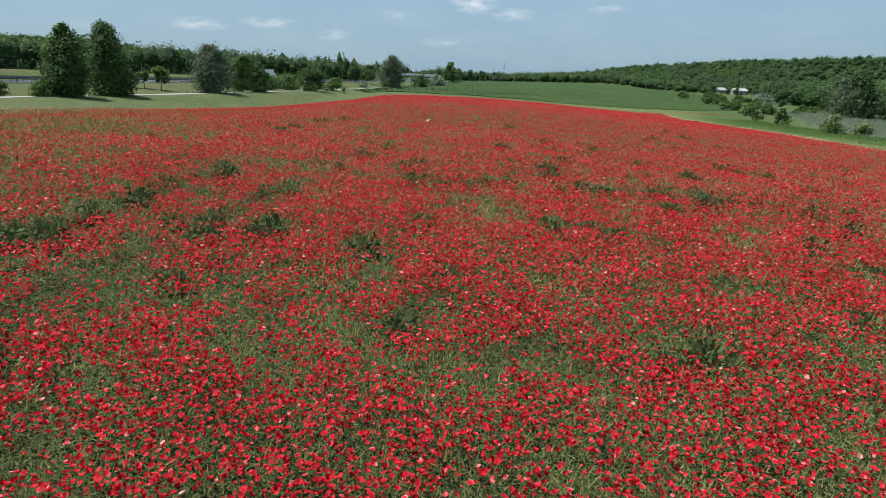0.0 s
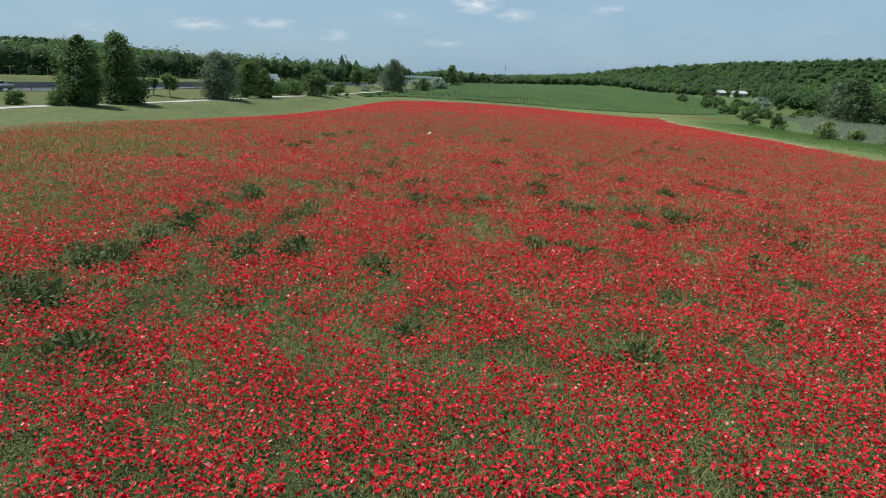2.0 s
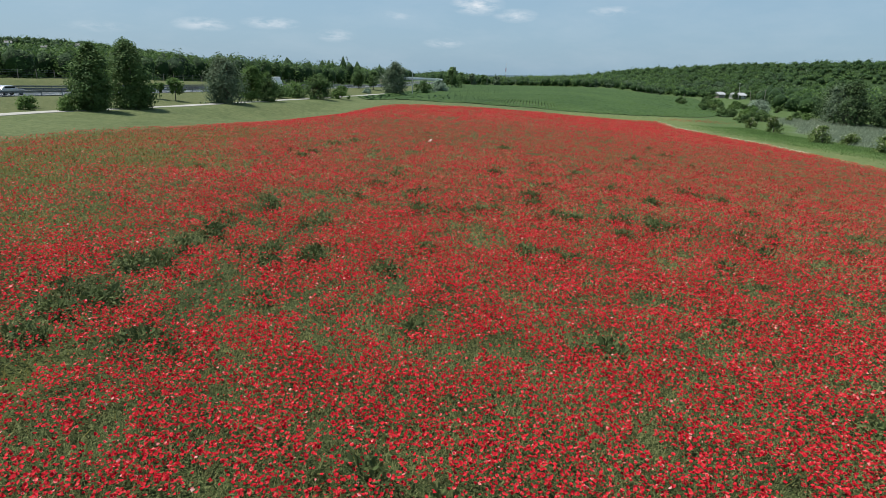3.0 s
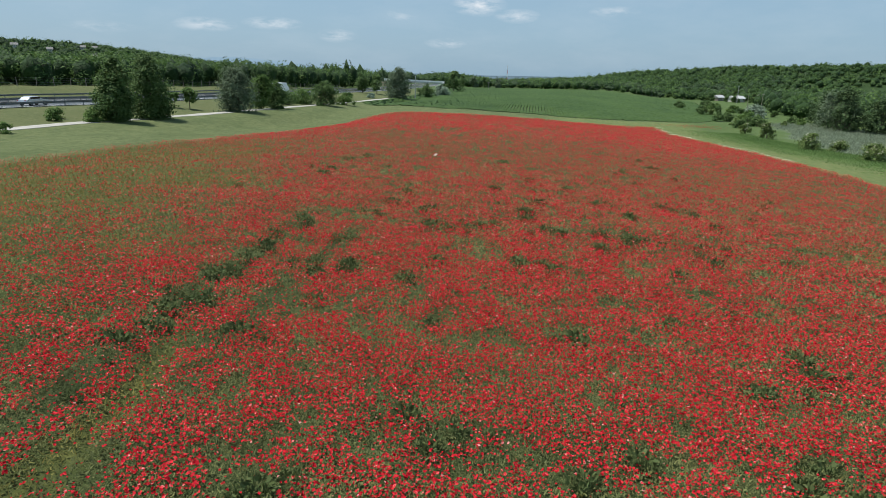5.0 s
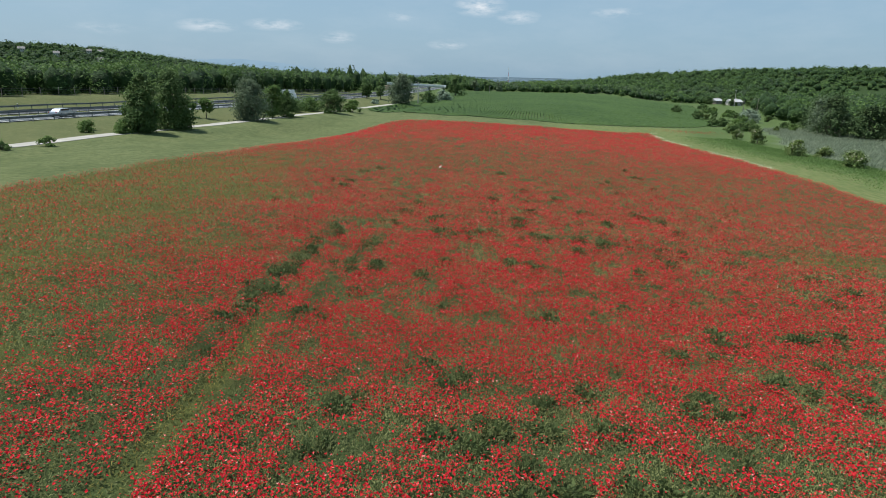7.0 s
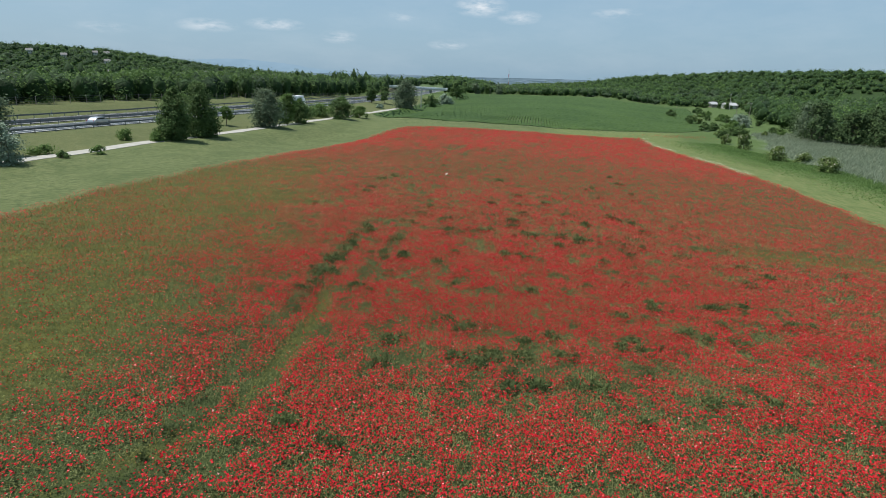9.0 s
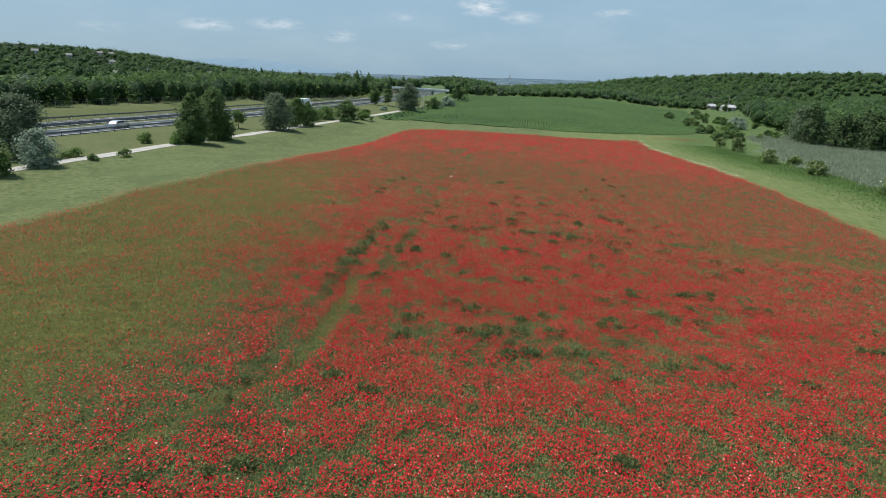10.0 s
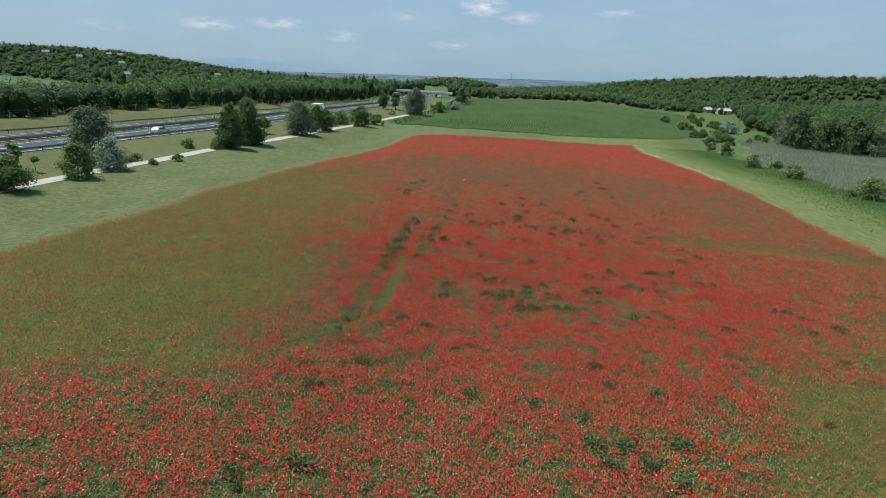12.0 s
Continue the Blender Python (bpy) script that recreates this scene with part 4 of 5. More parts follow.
def build_woods():
    # belt behind the motorway fence
    def belt(x, y):
        o = motorway_edge(y) - x
        fence_off = np.interp(y, [0, 150, 250, 330, 420], [33.5, 33.5, 31, 28, 30])
        return (o > fence_off + 3) & (o < np.interp(y, [0, 180, 260, 420], [60, 62, 68, 190])) & (o < np.interp(y, [0, 260, 330], [62, 68, 130]))
    x, y = scatter(-330, -40, 10, 330, 5.2, 61, belt)
    r = np.random.default_rng(62)
    n = len(x)
    h = r.uniform(5.4, 7.2, n) * np.interp(y, [0, 150, 200, 260, 330], [1.25, 1.35, 1.5, 1.75, 1.8])
    d = np.hypot(x, y)
    mixed_woods("dense dark green belt of broadleaf trees behind the motorway", x, y, h, r.uniform(6.0, 10.0, n), 63, np.interp(d, [90, 350], [230, 90]).astype(int), np.interp(d, [90, 350], [0.42, 0.7]))
    # tall trees between motorway and bridge
    x, y = scatter(-190, 20, 300, 640, 8.5, 71, lambda x, y: ((motorway_edge(y) - x > 30) | ((y > 480) & (x < 6))) & ~((np.abs(y - 462) < 9) & (x > -46)) & ((motorway_edge(y) - x > 30) | (motorway_edge(y) - x < -6)))
    r = np.random.default_rng(72)
    n = len(x)
    mixed_woods("tall mixed trees beyond the motorway bend", x, y, r.uniform(8.5, 14, n) * np.where(r.uniform(0, 1, n) < 0.12, 1.35, 1.0), r.uniform(6, 10, n), 73, 80, 0.75)
    # wooded hill with houses
    x, y = scatter(-1150, -100, 380, 1050, 7.4, 81, lambda x, y: ((left_hill(x, y) > 1.5) | ((x < -230) & (y < 640))) & (y > hill_foot(x)) & (y < 1.15 * -x + 760) & (-x < 0.80 * y + 60) & (left_hill(x, y) > left_hill(0.95 * x, 0.95 * y) - 1.5) & clear_of_houses(x, y))
    r = np.random.default_rng(82)
    n = len(x)
    mixed_woods("wooded hillside beyond the motorway", x, y, 4.2 + 5.0 * r.uniform(0, 1, n) ** 2, r.uniform(5.5, 14.0, n), 83, 34, 0.95)
    # behind the maize
    x, y = scatter(2, 330, 430, 700, 8, 91, lambda x, y: (y > np.interp(x, [0, 30, 142, 200, 330], [486, 482, 430, 462, 480])) & (np.hypot(x - 199, y - 452) > 15) & ~((np.abs(x - 0.443 * y) < 11) & (y < 450)))
    r = np.random.default_rng(92)
    n = len(x)
    mixed_woods("broadleaf wood behind the maize field", x, y, r.uniform(4.2, 8.2, n), r.uniform(6, 11, n), 93, 46, 0.85)
    # near wood on the right
    def near_wood(x, y):
        edge = np.interp(y, [60, 150, 170, 195, 215, 250, 300, 360, 430], [181, 158, 146, 134, 134, 140, 152, 170, 196])
        return (x > edge) & (x < 0.80 * y + 120) & ~((np.abs(x - 0.443 * y) < 13) & (y > 300))
    x, y = scatter(110, 480, 110, 470, 7.5, 101, near_wood)
    r = np.random.default_rng(102)
    n = len(x)
    front = np.hypot(x, y)
    mixed_woods("dark dense broadleaf wood beyond the reeds", x, y, r.uniform(7, 13.5, n), r.uniform(8, 13, n), 103, np.interp(front, [200, 280, 500], [170, 80, 34]).astype(int), np.interp(front, [200, 280, 500], [0.5, 0.7, 0.95]))
    # hills on the right
    x, y = scatter(40, 950, 420, 1050, 8.4, 111, lambda x, y: (y > np.interp(x, [0, 330, 480, 900], [690, 560, 430, 400])) & (x < 0.75 * y + 100) & (x > 0.09 * y) & (right_hill(x, y) > right_hill(0.95 * x, 0.95 * y) - 1.5))
    r = np.random.default_rng(112)
    n = len(x)
    mixed_woods("wooded ridge under the open sky", x, y, 4.2 + 5.0 * r.uniform(0, 1, n) ** 2, r.uniform(5.5, 13.0, n), 113, 34, 0.95)
    # far knoll
    x, y = scatter(-330, 190, 1180, 1560, 16, 121, lambda x, y: ground(x, y) > -8)
    r = np.random.default_rng(122)
    n = len(x)
    mixed_woods("far wooded knoll", x, y, r.uniform(9, 13, n), r.uniform(15, 20, n), 123, 16, 2.2)


build_woods()
# the front trees of the near wood
r_front = random.Random(12)
for n, (fx, fy) in enumerate([(128, 206), (124, 196), (130, 188), (137, 181), (142, 173), (150, 166), (131, 218), (138, 232), (158, 160), (166, 152), (143, 196), (150, 184)]):
    h = r_front.uniform(12.0, 16.0)
    tree("tree", fx, fy, h, h * r_front.uniform(0.85, 1.1), "large dense dark green tree at the reed bed edge", "tree", M_LEAF_DARK if n % 4 else M_LEAF_GREY, "bush", 0.4, 1500, 0.42, 500 + n, "trees at the wood's edge")

# scrub in the valley
r_scrub = random.Random(9)
for n in range(16):
    sx, sy = r_scrub.uniform(100, 140), r_scrub.uniform(200, 340)
    sx += 0.2 * (sy - 230)
    h = r_scrub.uniform(1.4, 3.6)
    tree("shrub", sx, sy, h, h * r_scrub.uniform(1.1, 1.7), "scattered green scrub bush in the valley", "shrub", (M_LEAF, M_ELDER, M_LEAF_LIGHT)[n % 3], "bush", 0.05, 260, 0.34, 560 + n, "valley shrubs")
# and along the rim of the maize
for n in range(15):
    sy = r_scrub.uniform(205, 400)
    sx = float(np.interp(sy, [150, 195, 218, 260, 396, 480], [85, 92, 98, 110, 150, 168])) + r_scrub.uniform(2, 9)
    h = r_scrub.uniform(1.8, 4.2)
    tree("shrub", sx, sy, h, h * r_scrub.uniform(1.2, 1.8), "dark green scrub bush on the rim of the maize", "shrub", (M_LEAF, M_LEAF, M_LEAF_LIGHT)[n % 3], "bush", 0.05, 260, 0.34, 640 + n, "valley shrubs")
for n, (sx, sy, h) in enumerate([(188, 440, 4.5), (207, 441, 7), (192, 436, 5.5), (214, 448, 8), (181, 449, 7), (197, 441, 2.6), (203, 462, 9), (180, 466, 9)]):
    tree("tree", sx, sy, h, h * 0.95, "dark green tree around the farmhouse", "tree", M_LEAF, "bush", 0.3, 420, 0.5, 590 + n, "farmhouse trees")

# ---------------------------------------------------------------- poppies and herbage


# weed clumps that stand above the poppies
WEEDS_NEAR = [(-10.7, -23.4), (-8.6, -22.3), (5.9, -21.8), (3.5, -20.9), (5, -20.8), (3.1, -20.2), (3, -19.2), (4.4, -19.2), (6.7, -19.1), (3.1, -17.1), (-9.5, -16.3), (0.9, -16.3), (-2.1, -15.7), (7, -14.6),
              (4.9, -13.9), (-7.5, -13.3), (4.7, -11.7), (20.2, -8.1), (-4.6, -7.8), (-5.9, -6.9)]
WEEDS_MIDDLE = [(14.7, -4.4), (8.9, -3.7), (1.4, -3.3), (11.3, -3.3), (2.4, -3), (4.9, -3), (4, -2.8), (21.1, -2.8), (-3.4, -1.6), (0.2, -1.3), (23.8, -1.1), (-0.6, -0.9), (1, -0.5), (2.2, -0.4),
                (3.8, -0.1), (22.1, 0.2), (-3.3, 0.3), (2.4, 1), (6.7, 1.1), (7.5, 1.1), (21.3, 1.1), (20.7, 1.4), (-0.4, 1.9), (3.7, 1.9), (7.5, 2.1), (0.1, 2.5), (12.8, 3), (-0.9, 3.1),
                (11.3, 3.2), (10.7, 3.9)]
WEEDS_FAR = [(7.7, 5.3), (-8.2, 5.5), (12.9, 5.5), (17.9, 6.3), (17.1, 6.4), (-8, 6.6), (9.9, 6.8), (-5.7, 6.9), (10, 7.8), (-8.1, 7.9), (3.6, 7.9), (13.5, 8), (-0.6, 8.3), (15.3, 8.5),
             (-7.5, 8.7), (-8.5, 9.1), (-4.3, 9.6), (-7.9, 11.1), (-7.4, 11.8), (-4.8, 12.5), (-1.6, 12.5), (-3.8, 12.9), (-7.5, 13.1)]
WEEDS_STRIP = [(17.8, 13.5), (-5, 13.5), (-3.8, 13.7), (-7.3, 15), (4.1, 15), (-0.6, 15.1), (20.2, 15.4), (9.2, 15.4), (2.8, 15.6), (-7.3, 16.9), (-4.3, 17.7), (19.4, 17.7), (11.6, 17.8), (-6.5, 18.3),
               (15.3, 18.8), (6.9, 18.9), (-6.8, 19.7), (8.4, 19.8), (13.2, 20.4), (12, 20.5), (-0.1, 20.9), (9.4, 20.9), (8.7, 21.3), (-1, 21.4), (5.5, 21.4), (17.6, 21.9), (4.7, 22), (7.6, 22),
               (1.3, 22.2)]
WEEDS_BEYOND = [(2.3, 22.5), (11.3, 22.6), (-3.8, 23.2), (4, 24.1), (-1.1, 25.2), (14.9, 26), (4.1, 26.1), (-3.2, 26.3), (10.4, 27.2), (18.3, 29), (5.5, 29.3), (14.8, 29.3), (-2.6, 29.7), (14, 30.2),
                (9, 30.3), (9.8, 30.6), (13.4, 31.2), (2.8, 32.8), (-8.7, 34.7), (8, 35.2), (-8.7, 37.3), (5.8, 38), (-8.1, 43.2), (-7.3, 46.1), (19.4, 46.2), (15.4, 47.8), (4.6, 47.8), (19.6, 53.6),
                (20, 59)]
r_weed = random.Random(5)
CLUMPS = []
for wx, wy in WEEDS_NEAR + WEEDS_MIDDLE + WEEDS_FAR + WEEDS_STRIP + WEEDS_BEYOND:
    CLUMPS.append((wx, wy, r_weed.uniform(0.50, 0.82)))
    for _ in range(r_weed.choice((0, 1, 1, 2))):
        CLUMPS.append((wx + r_weed.gauss(0, 0.55), wy + r_weed.gauss(0, 0.30), r_weed.uniform(0.25, 0.50)))
# smaller ones along the old tracks
for _ in range(6000):
    wx, wy = r_weed.uniform(-13, 30), r_weed.uniform(-20, 60)
    if len(CLUMPS) < 298 and float(track_green(wx, wy)) + 0.2 * (r_weed.random() < 0.25) > r_weed.uniform(0.1, 0.9) and min(math.hypot(wx - a, wy - b) for a, b, _ in CLUMPS) > 0.8:
        CLUMPS.append((wx, wy, r_weed.uniform(0.28, 0.5)))
CLUMP_X, CLUMP_Y, CLUMP_S = (np.array(q) for q in zip(*CLUMPS))


def clear_of_weeds(x, y):
    """Poppies keep off the weed clumps."""
    free = np.ones(len(x))
    for cx, cy, cs in zip(CLUMP_X, CLUMP_Y, CLUMP_S):
        near = np.flatnonzero((np.abs(x - cx) < 1) & (np.abs(y - cy) < 1))
        free[near] *= 0.12 + 0.88 * step(0.40, 0.75, np.hypot(x[near] - cx, y[near] - cy) / (cs + 0.1))
    return free


def near_distance(x, y):
    """How close the flight passes a place in the field, by the plan."""
    return np.where(y > 5, np.hypot(x, y), np.hypot(7 + 0.62 * (5 - y), np.maximum(0, np.abs(x) - 6)))


def field_points(lo, hi, density, seed, weight):
    """Random places in the field whose distance lies between lo and hi, thinned by weight."""
    r = np.random.default_rng(seed)
    x0, x1, y0, y1 = -48.0, 60.0, -30.0, 186.0
    if hi < 70:
        x0, x1, y1 = max(x0, -1.5 * hi - 8), min(x1, 1.5 * hi + 8), min(y1, 1.5 * hi)
    n = int((x1 - x0) * (y1 - y0) * density)
    x, y = r.uniform(x0, x1, n), r.uniform(y0, y1, n)
    d = near_distance(x, y) * np.exp(r.normal(0, 0.16, n))
    k = (d >= lo) & (d < hi) & (np.abs(x) < 0.76 * (y + 43) + 5)
    x, y, d = x[k], y[k], d[k]
    k = r.uniform(0, 1, len(x)) < weight(x, y)
    return x[k], y[k], d[k], r


def blossoms(lo, hi, density, radius, petals, seed, tilt=0.45, tall=1.0):
    """Open poppy cups: a ring of petal corners round a low, dark middle; far ones are bent single leaves of petal."""
    x, y, d, r = field_points(lo, hi, density, seed, lambda x, y: red_at(x, y) * clear_of_weeds(x, y))
    n = len(x)
    z = ground(x, y) + 0.29 + tall * r.normal(0.11, 0.06, n) + 0.05 * wobble(x, y, 1.3, 2.5)
    up = np.stack([r.normal(0, tilt, n), r.normal(0, tilt, n), np.ones(n)], -1)
    up /= np.linalg.norm(up, axis=1, keepdims=True)
    a = np.cross(up, np.array([0.3, 1.0, 0.1]))
    a /= np.linalg.norm(a, axis=1, keepdims=True)
    b = np.cross(up, a)
    rad = radius * r.uniform(0.6, 1.3, n)
    c = np.stack([x, y, z], -1)
    turn = r.uniform(0, 2 * np.pi, n)
    depth = r.uniform(0.2, 1.0, n)
    rim = []
    for k in range(petals):
        ang = turn + 2 * np.pi * k / petals
        q = rad * r.uniform(0.82, 1.12, n) * (1.0 if petals < 6 or k % 2 else 0.90)
        lift = rad * depth * (r.uniform(0.75, 1.2, n) if petals > 4 else (1.0 if k % 2 else 0.15))
        rim.append(c + a * (q * np.cos(ang))[:, None] + b * (q * np.sin(ang))[:, None] + up * lift[:, None])
    tint = np.clip(r.beta(2.2, 2.4, n) * 0.86 + 0.04, 0, 0.84)
    # a few blossoms pale all over, as if catching the light
    tint = np.where(r.uniform(0, 1, n) < 0.03, r.uniform(0.84, 0.95, n), tint)
    if petals < 5:
        v = np.stack(rim, 1)
        faces = np.arange(petals * n).reshape(n, petals)
        t = tint[:, None] + r.normal(0, 0.12, (n, petals))
        # share of corners tinted pale as painted glints
        pale = 0.08 if radius < 0.045 else 0.03
        t = np.where(r.uniform(0, 1, t.shape) < pale, r.uniform(0.84, 0.93, t.shape), t - 0.04)
        return v.reshape(-1, 3), faces, np.clip(t, 0, 1).ravel()
    v = np.stack([c - up * (0.25 * rad)[:, None]] + rim, 1)
    k = np.arange(n)[:, None] * (petals + 1)
    tri = np.concatenate([np.concatenate([k, k + 1 + j, k + 1 + (j + 1) % petals], 1) for j in range(petals)], 0)
    t = tint[:, None] + np.concatenate([np.full((n, 1), -0.5), r.normal(0.08, 0.14, (n, petals))], 1)
    # some corners tinted pale, a highlight in the colour
    t = np.where(r.uniform(0, 1, t.shape) < 0.13, r.uniform(0.82, 0.93, t.shape), t)
    return v.reshape(-1, 3), tri, np.clip(t, 0, 1)


def herbage(lo, hi, density, height, width, seed, straw, length=0.07):
    """Leaflets and blades, one triangle each."""
    if straw:
        weight = lambda x, y: in_field(x, y) * np.clip(sparse_at(x, y) * 0.9 + 0.06, 0, 1)
    else:
        weight = lambda x, y: in_field(x, y) * np.clip(1.0 - 0.92 * sparse_at(x, y) ** 0.7, 0, 1)
    x, y, d, r = field_points(lo, hi, density, seed, weight)
    n = len(x)
    z = ground(x, y)
    low = 0.08 + 0.17 * step(22, 60, y)
    h = low + (height - low) * r.uniform(0.25, 1.15, n) * (1 + 0.5 * track_green(x, y)) + 0.04 * wobble(x, y, 1.3, 2.5)
    w = width * r.uniform(0.6, 1.5, n)
    # a leaflet: a base edge and a tip, lying rather than standing
    la = r.uniform(0, 2 * np.pi, n)
    reach = length * r.uniform(0.5, 1.4, n)
    rise = r.uniform(-0.2, 1.6, n)
    mid = np.stack([x, y, z + h], -1)
    tip = mid + np.stack([reach * np.cos(la), reach * np.sin(la), reach * rise], -1)
    side = np.stack([-np.sin(la) * w, np.cos(la) * w, r.uniform(-0.6, 0.6, n) * w], -1)
    v = np.stack([mid - side, mid + side, tip], 1).reshape(-1, 3)
    # denser, darker growth beside the old wheel tracks; tint also carries shade and lens vignetting
    dark = 0.35 * track_green(x, y) + 0.22 * step(-3, -7, x) * step(-14, -11, x) * (1 - step(2, 12, y))
    return v, np.arange(3 * n).reshape(n, 3), np.repeat(np.clip(r.normal(0.42, 0.22, n) - dark * (not straw), 0, 1), 3)


def stuff(name, label, category, data, mat, smooth=False):
    v, f, t = data
    return tagged(new(name, mesh_of(name, v, f, mat, t, smooth)), label, category, kind="stuff")


stuff("poppy_blossoms", "open scarlet field poppies in full flower", "poppies", blossoms(0, 9.5, 290, 0.028, 6, 201), M_PETAL, True)
stuff("poppy_blossoms", "open scarlet field poppies in full flower", "poppies", blossoms(9.5, 20, 280, 0.033, 4, 202), M_PETAL)
stuff("poppy_blossoms", "open scarlet field poppies in full flower", "poppies", blossoms(20, 40, 160, 0.042, 3, 203), M_PETAL)
stuff("poppy_blossoms", "open scarlet field poppies in full flower", "poppies", blossoms(40, 70, 64, 0.049, 3, 204, 0.40, 0.7), M_PETAL)
stuff("poppy_blossoms", "open scarlet field poppies in full flower", "poppies", blossoms(70, 300, 25, 0.074, 3, 205, 0.35, 0.6), M_PETAL)


def outer_blossoms():
    """The rest of the field, to the sides of the flight and behind it."""
    r = np.random.default_rng(231)
    n = 110000
    x, y = r.uniform(-47, 52, n), r.uniform(-110, 30, n)
    k = ((np.abs(x) > 0.76 * (y + 43) + 4) | (y < -29)) & (r.uniform(0, 1, n) < red_at(x, y))
    x, y = x[k], y[k]
    n = len(x)
    c = np.stack([x, y, ground(x, y) + 0.36 + r.normal(0, 0.05, n)], -1)
    turn = r.uniform(0, 2 * np.pi, n)
    corner = [c + 0.07 * np.stack([np.cos(turn + q * np.pi / 2), np.sin(turn + q * np.pi / 2), r.normal(0, 0.3, n)], -1) for q in range(4)]
    return np.stack(corner, 1).reshape(-1, 3), np.arange(4 * n).reshape(n, 4), np.repeat(np.clip(r.beta(2.2, 2.6, n), 0, 0.84), 4)


stuff("poppy_blossoms", "open scarlet field poppies in full flower", "poppies", outer_blossoms(), M_PETAL)
stuff("poppy_foliage", "grey-green poppy leaves and stems", "herbage", herbage(0, 9.5, 1800, 0.33, 0.0055, 211, False, 0.048), M_HERB)
stuff("poppy_foliage", "grey-green poppy leaves and stems", "herbage", herbage(9.5, 20, 300, 0.32, 0.014, 212, False, 0.08), M_HERB)
stuff("poppy_foliage", "grey-green poppy leaves and stems", "herbage", herbage(20, 40, 70, 0.30, 0.030, 213, False, 0.11), M_HERB)
stuff("poppy_foliage", "grey-green poppy leaves and stems", "herbage", herbage(40, 70, 26, 0.30, 0.028, 216, False, 0.11), M_HERB)
stuff("poppy_foliage", "grey-green poppy leaves and stems", "herbage", herbage(70, 300, 7, 0.30, 0.034, 217, False, 0.13), M_HERB)
stuff("ripening_grass", "straw-coloured grass among thin poppies", "grass", herbage(0, 30, 180, 0.38, 0.011, 214, True, 0.12), M_STRAW)
stuff("ripening_grass", "straw-coloured grass among thin poppies", "grass", herbage(30, 70, 60, 0.33, 0.018, 215, True, 0.12), M_STRAW)


def strewn(x, y, radius, lift, seed, tint):
    """Small open flowers at the given places, one bent quad each."""
    r = np.random.default_rng(seed)
    n = len(x)
    c = np.stack([x, y, ground(x, y) + lift + r.normal(0, 0.05, n)], -1)
    turn, rad = r.uniform(0, 2 * np.pi, n), radius * r.uniform(0.6, 1.3, n)
    v = np.stack([c + rad[:, None] * np.stack([np.cos(turn + q * np.pi / 2), np.sin(turn + q * np.pi / 2), r.normal(0.1, 0.35, n)], -1) for q in range(4)], 1)
    return v.reshape(-1, 3), np.arange(4 * n).reshape(n, 4), np.repeat(np.clip(r.normal(tint, 0.15, n), 0, 1), 4)


def edge_flowers():
    """A cream fringe along the field's edge and stray poppies in the grass beyond its corner."""
    r = np.random.default_rng(241)
    y = r.uniform(86, 172, 2600)
    x = field_right(y) + r.normal(0.4, 0.9, len(y))
    keep = patches(x, y, 7.0, 21, 2) > 0.47
    stuff("chamomile", "cream-white wild chamomile along the field edge", "flowers", strewn(x[keep], y[keep], 0.055, 0.34, 242, 0.5), M_CHAMOMILE)
    x = r.normal(76, 6.5, 1000)
    y = r.normal(191, 3.5, 1000) + 0.4 * (x - 76)
    keep = (in_maize(x, y) < 0.5) & (in_field(x, y) < 0.3)
    stuff("poppy_blossoms", "thin scatter of dull red poppies in the grass strip", "poppies", strewn(x[keep], y[keep], 0.070, 0.16, 243, 0.15), M_PETAL)


def sheet_scrap(x, y):
    """A crumpled scrap of pale sheet caught on the poppies."""
    r = np.random.default_rng(251)
    u, w = np.meshgrid(np.linspace(-0.17, 0.17, 9), np.linspace(-0.09, 0.09, 6))
    z = 0.05 * np.sin(14 * u + 3 * w) + 0.04 * np.sin(19 * w + 6 * u) + r.normal(0, 0.012, u.shape)
    k = np.arange(54).reshape(6, 9)
    quads = np.stack([k[:-1, :-1], k[:-1, 1:], k[1:, 1:], k[1:, :-1]], -1).reshape(-1, 4)
    ob = new("plastic_scrap", mesh_of("plastic_scrap", np.stack([u, w, z], -1), quads, M_PLASTER, smooth=True))
    ob.matrix_basis = pose(x, y, g1(x, y) + 0.36, 6, -4, 15)
    solid = ob.modifiers.new("thickness", "SOLIDIFY")
    solid.thickness = 0.004
    tagged(ob, "crumpled scrap of white plastic lying on the poppies", "litter")


edge_flowers()
sheet_scrap(-1.36, 49.95)


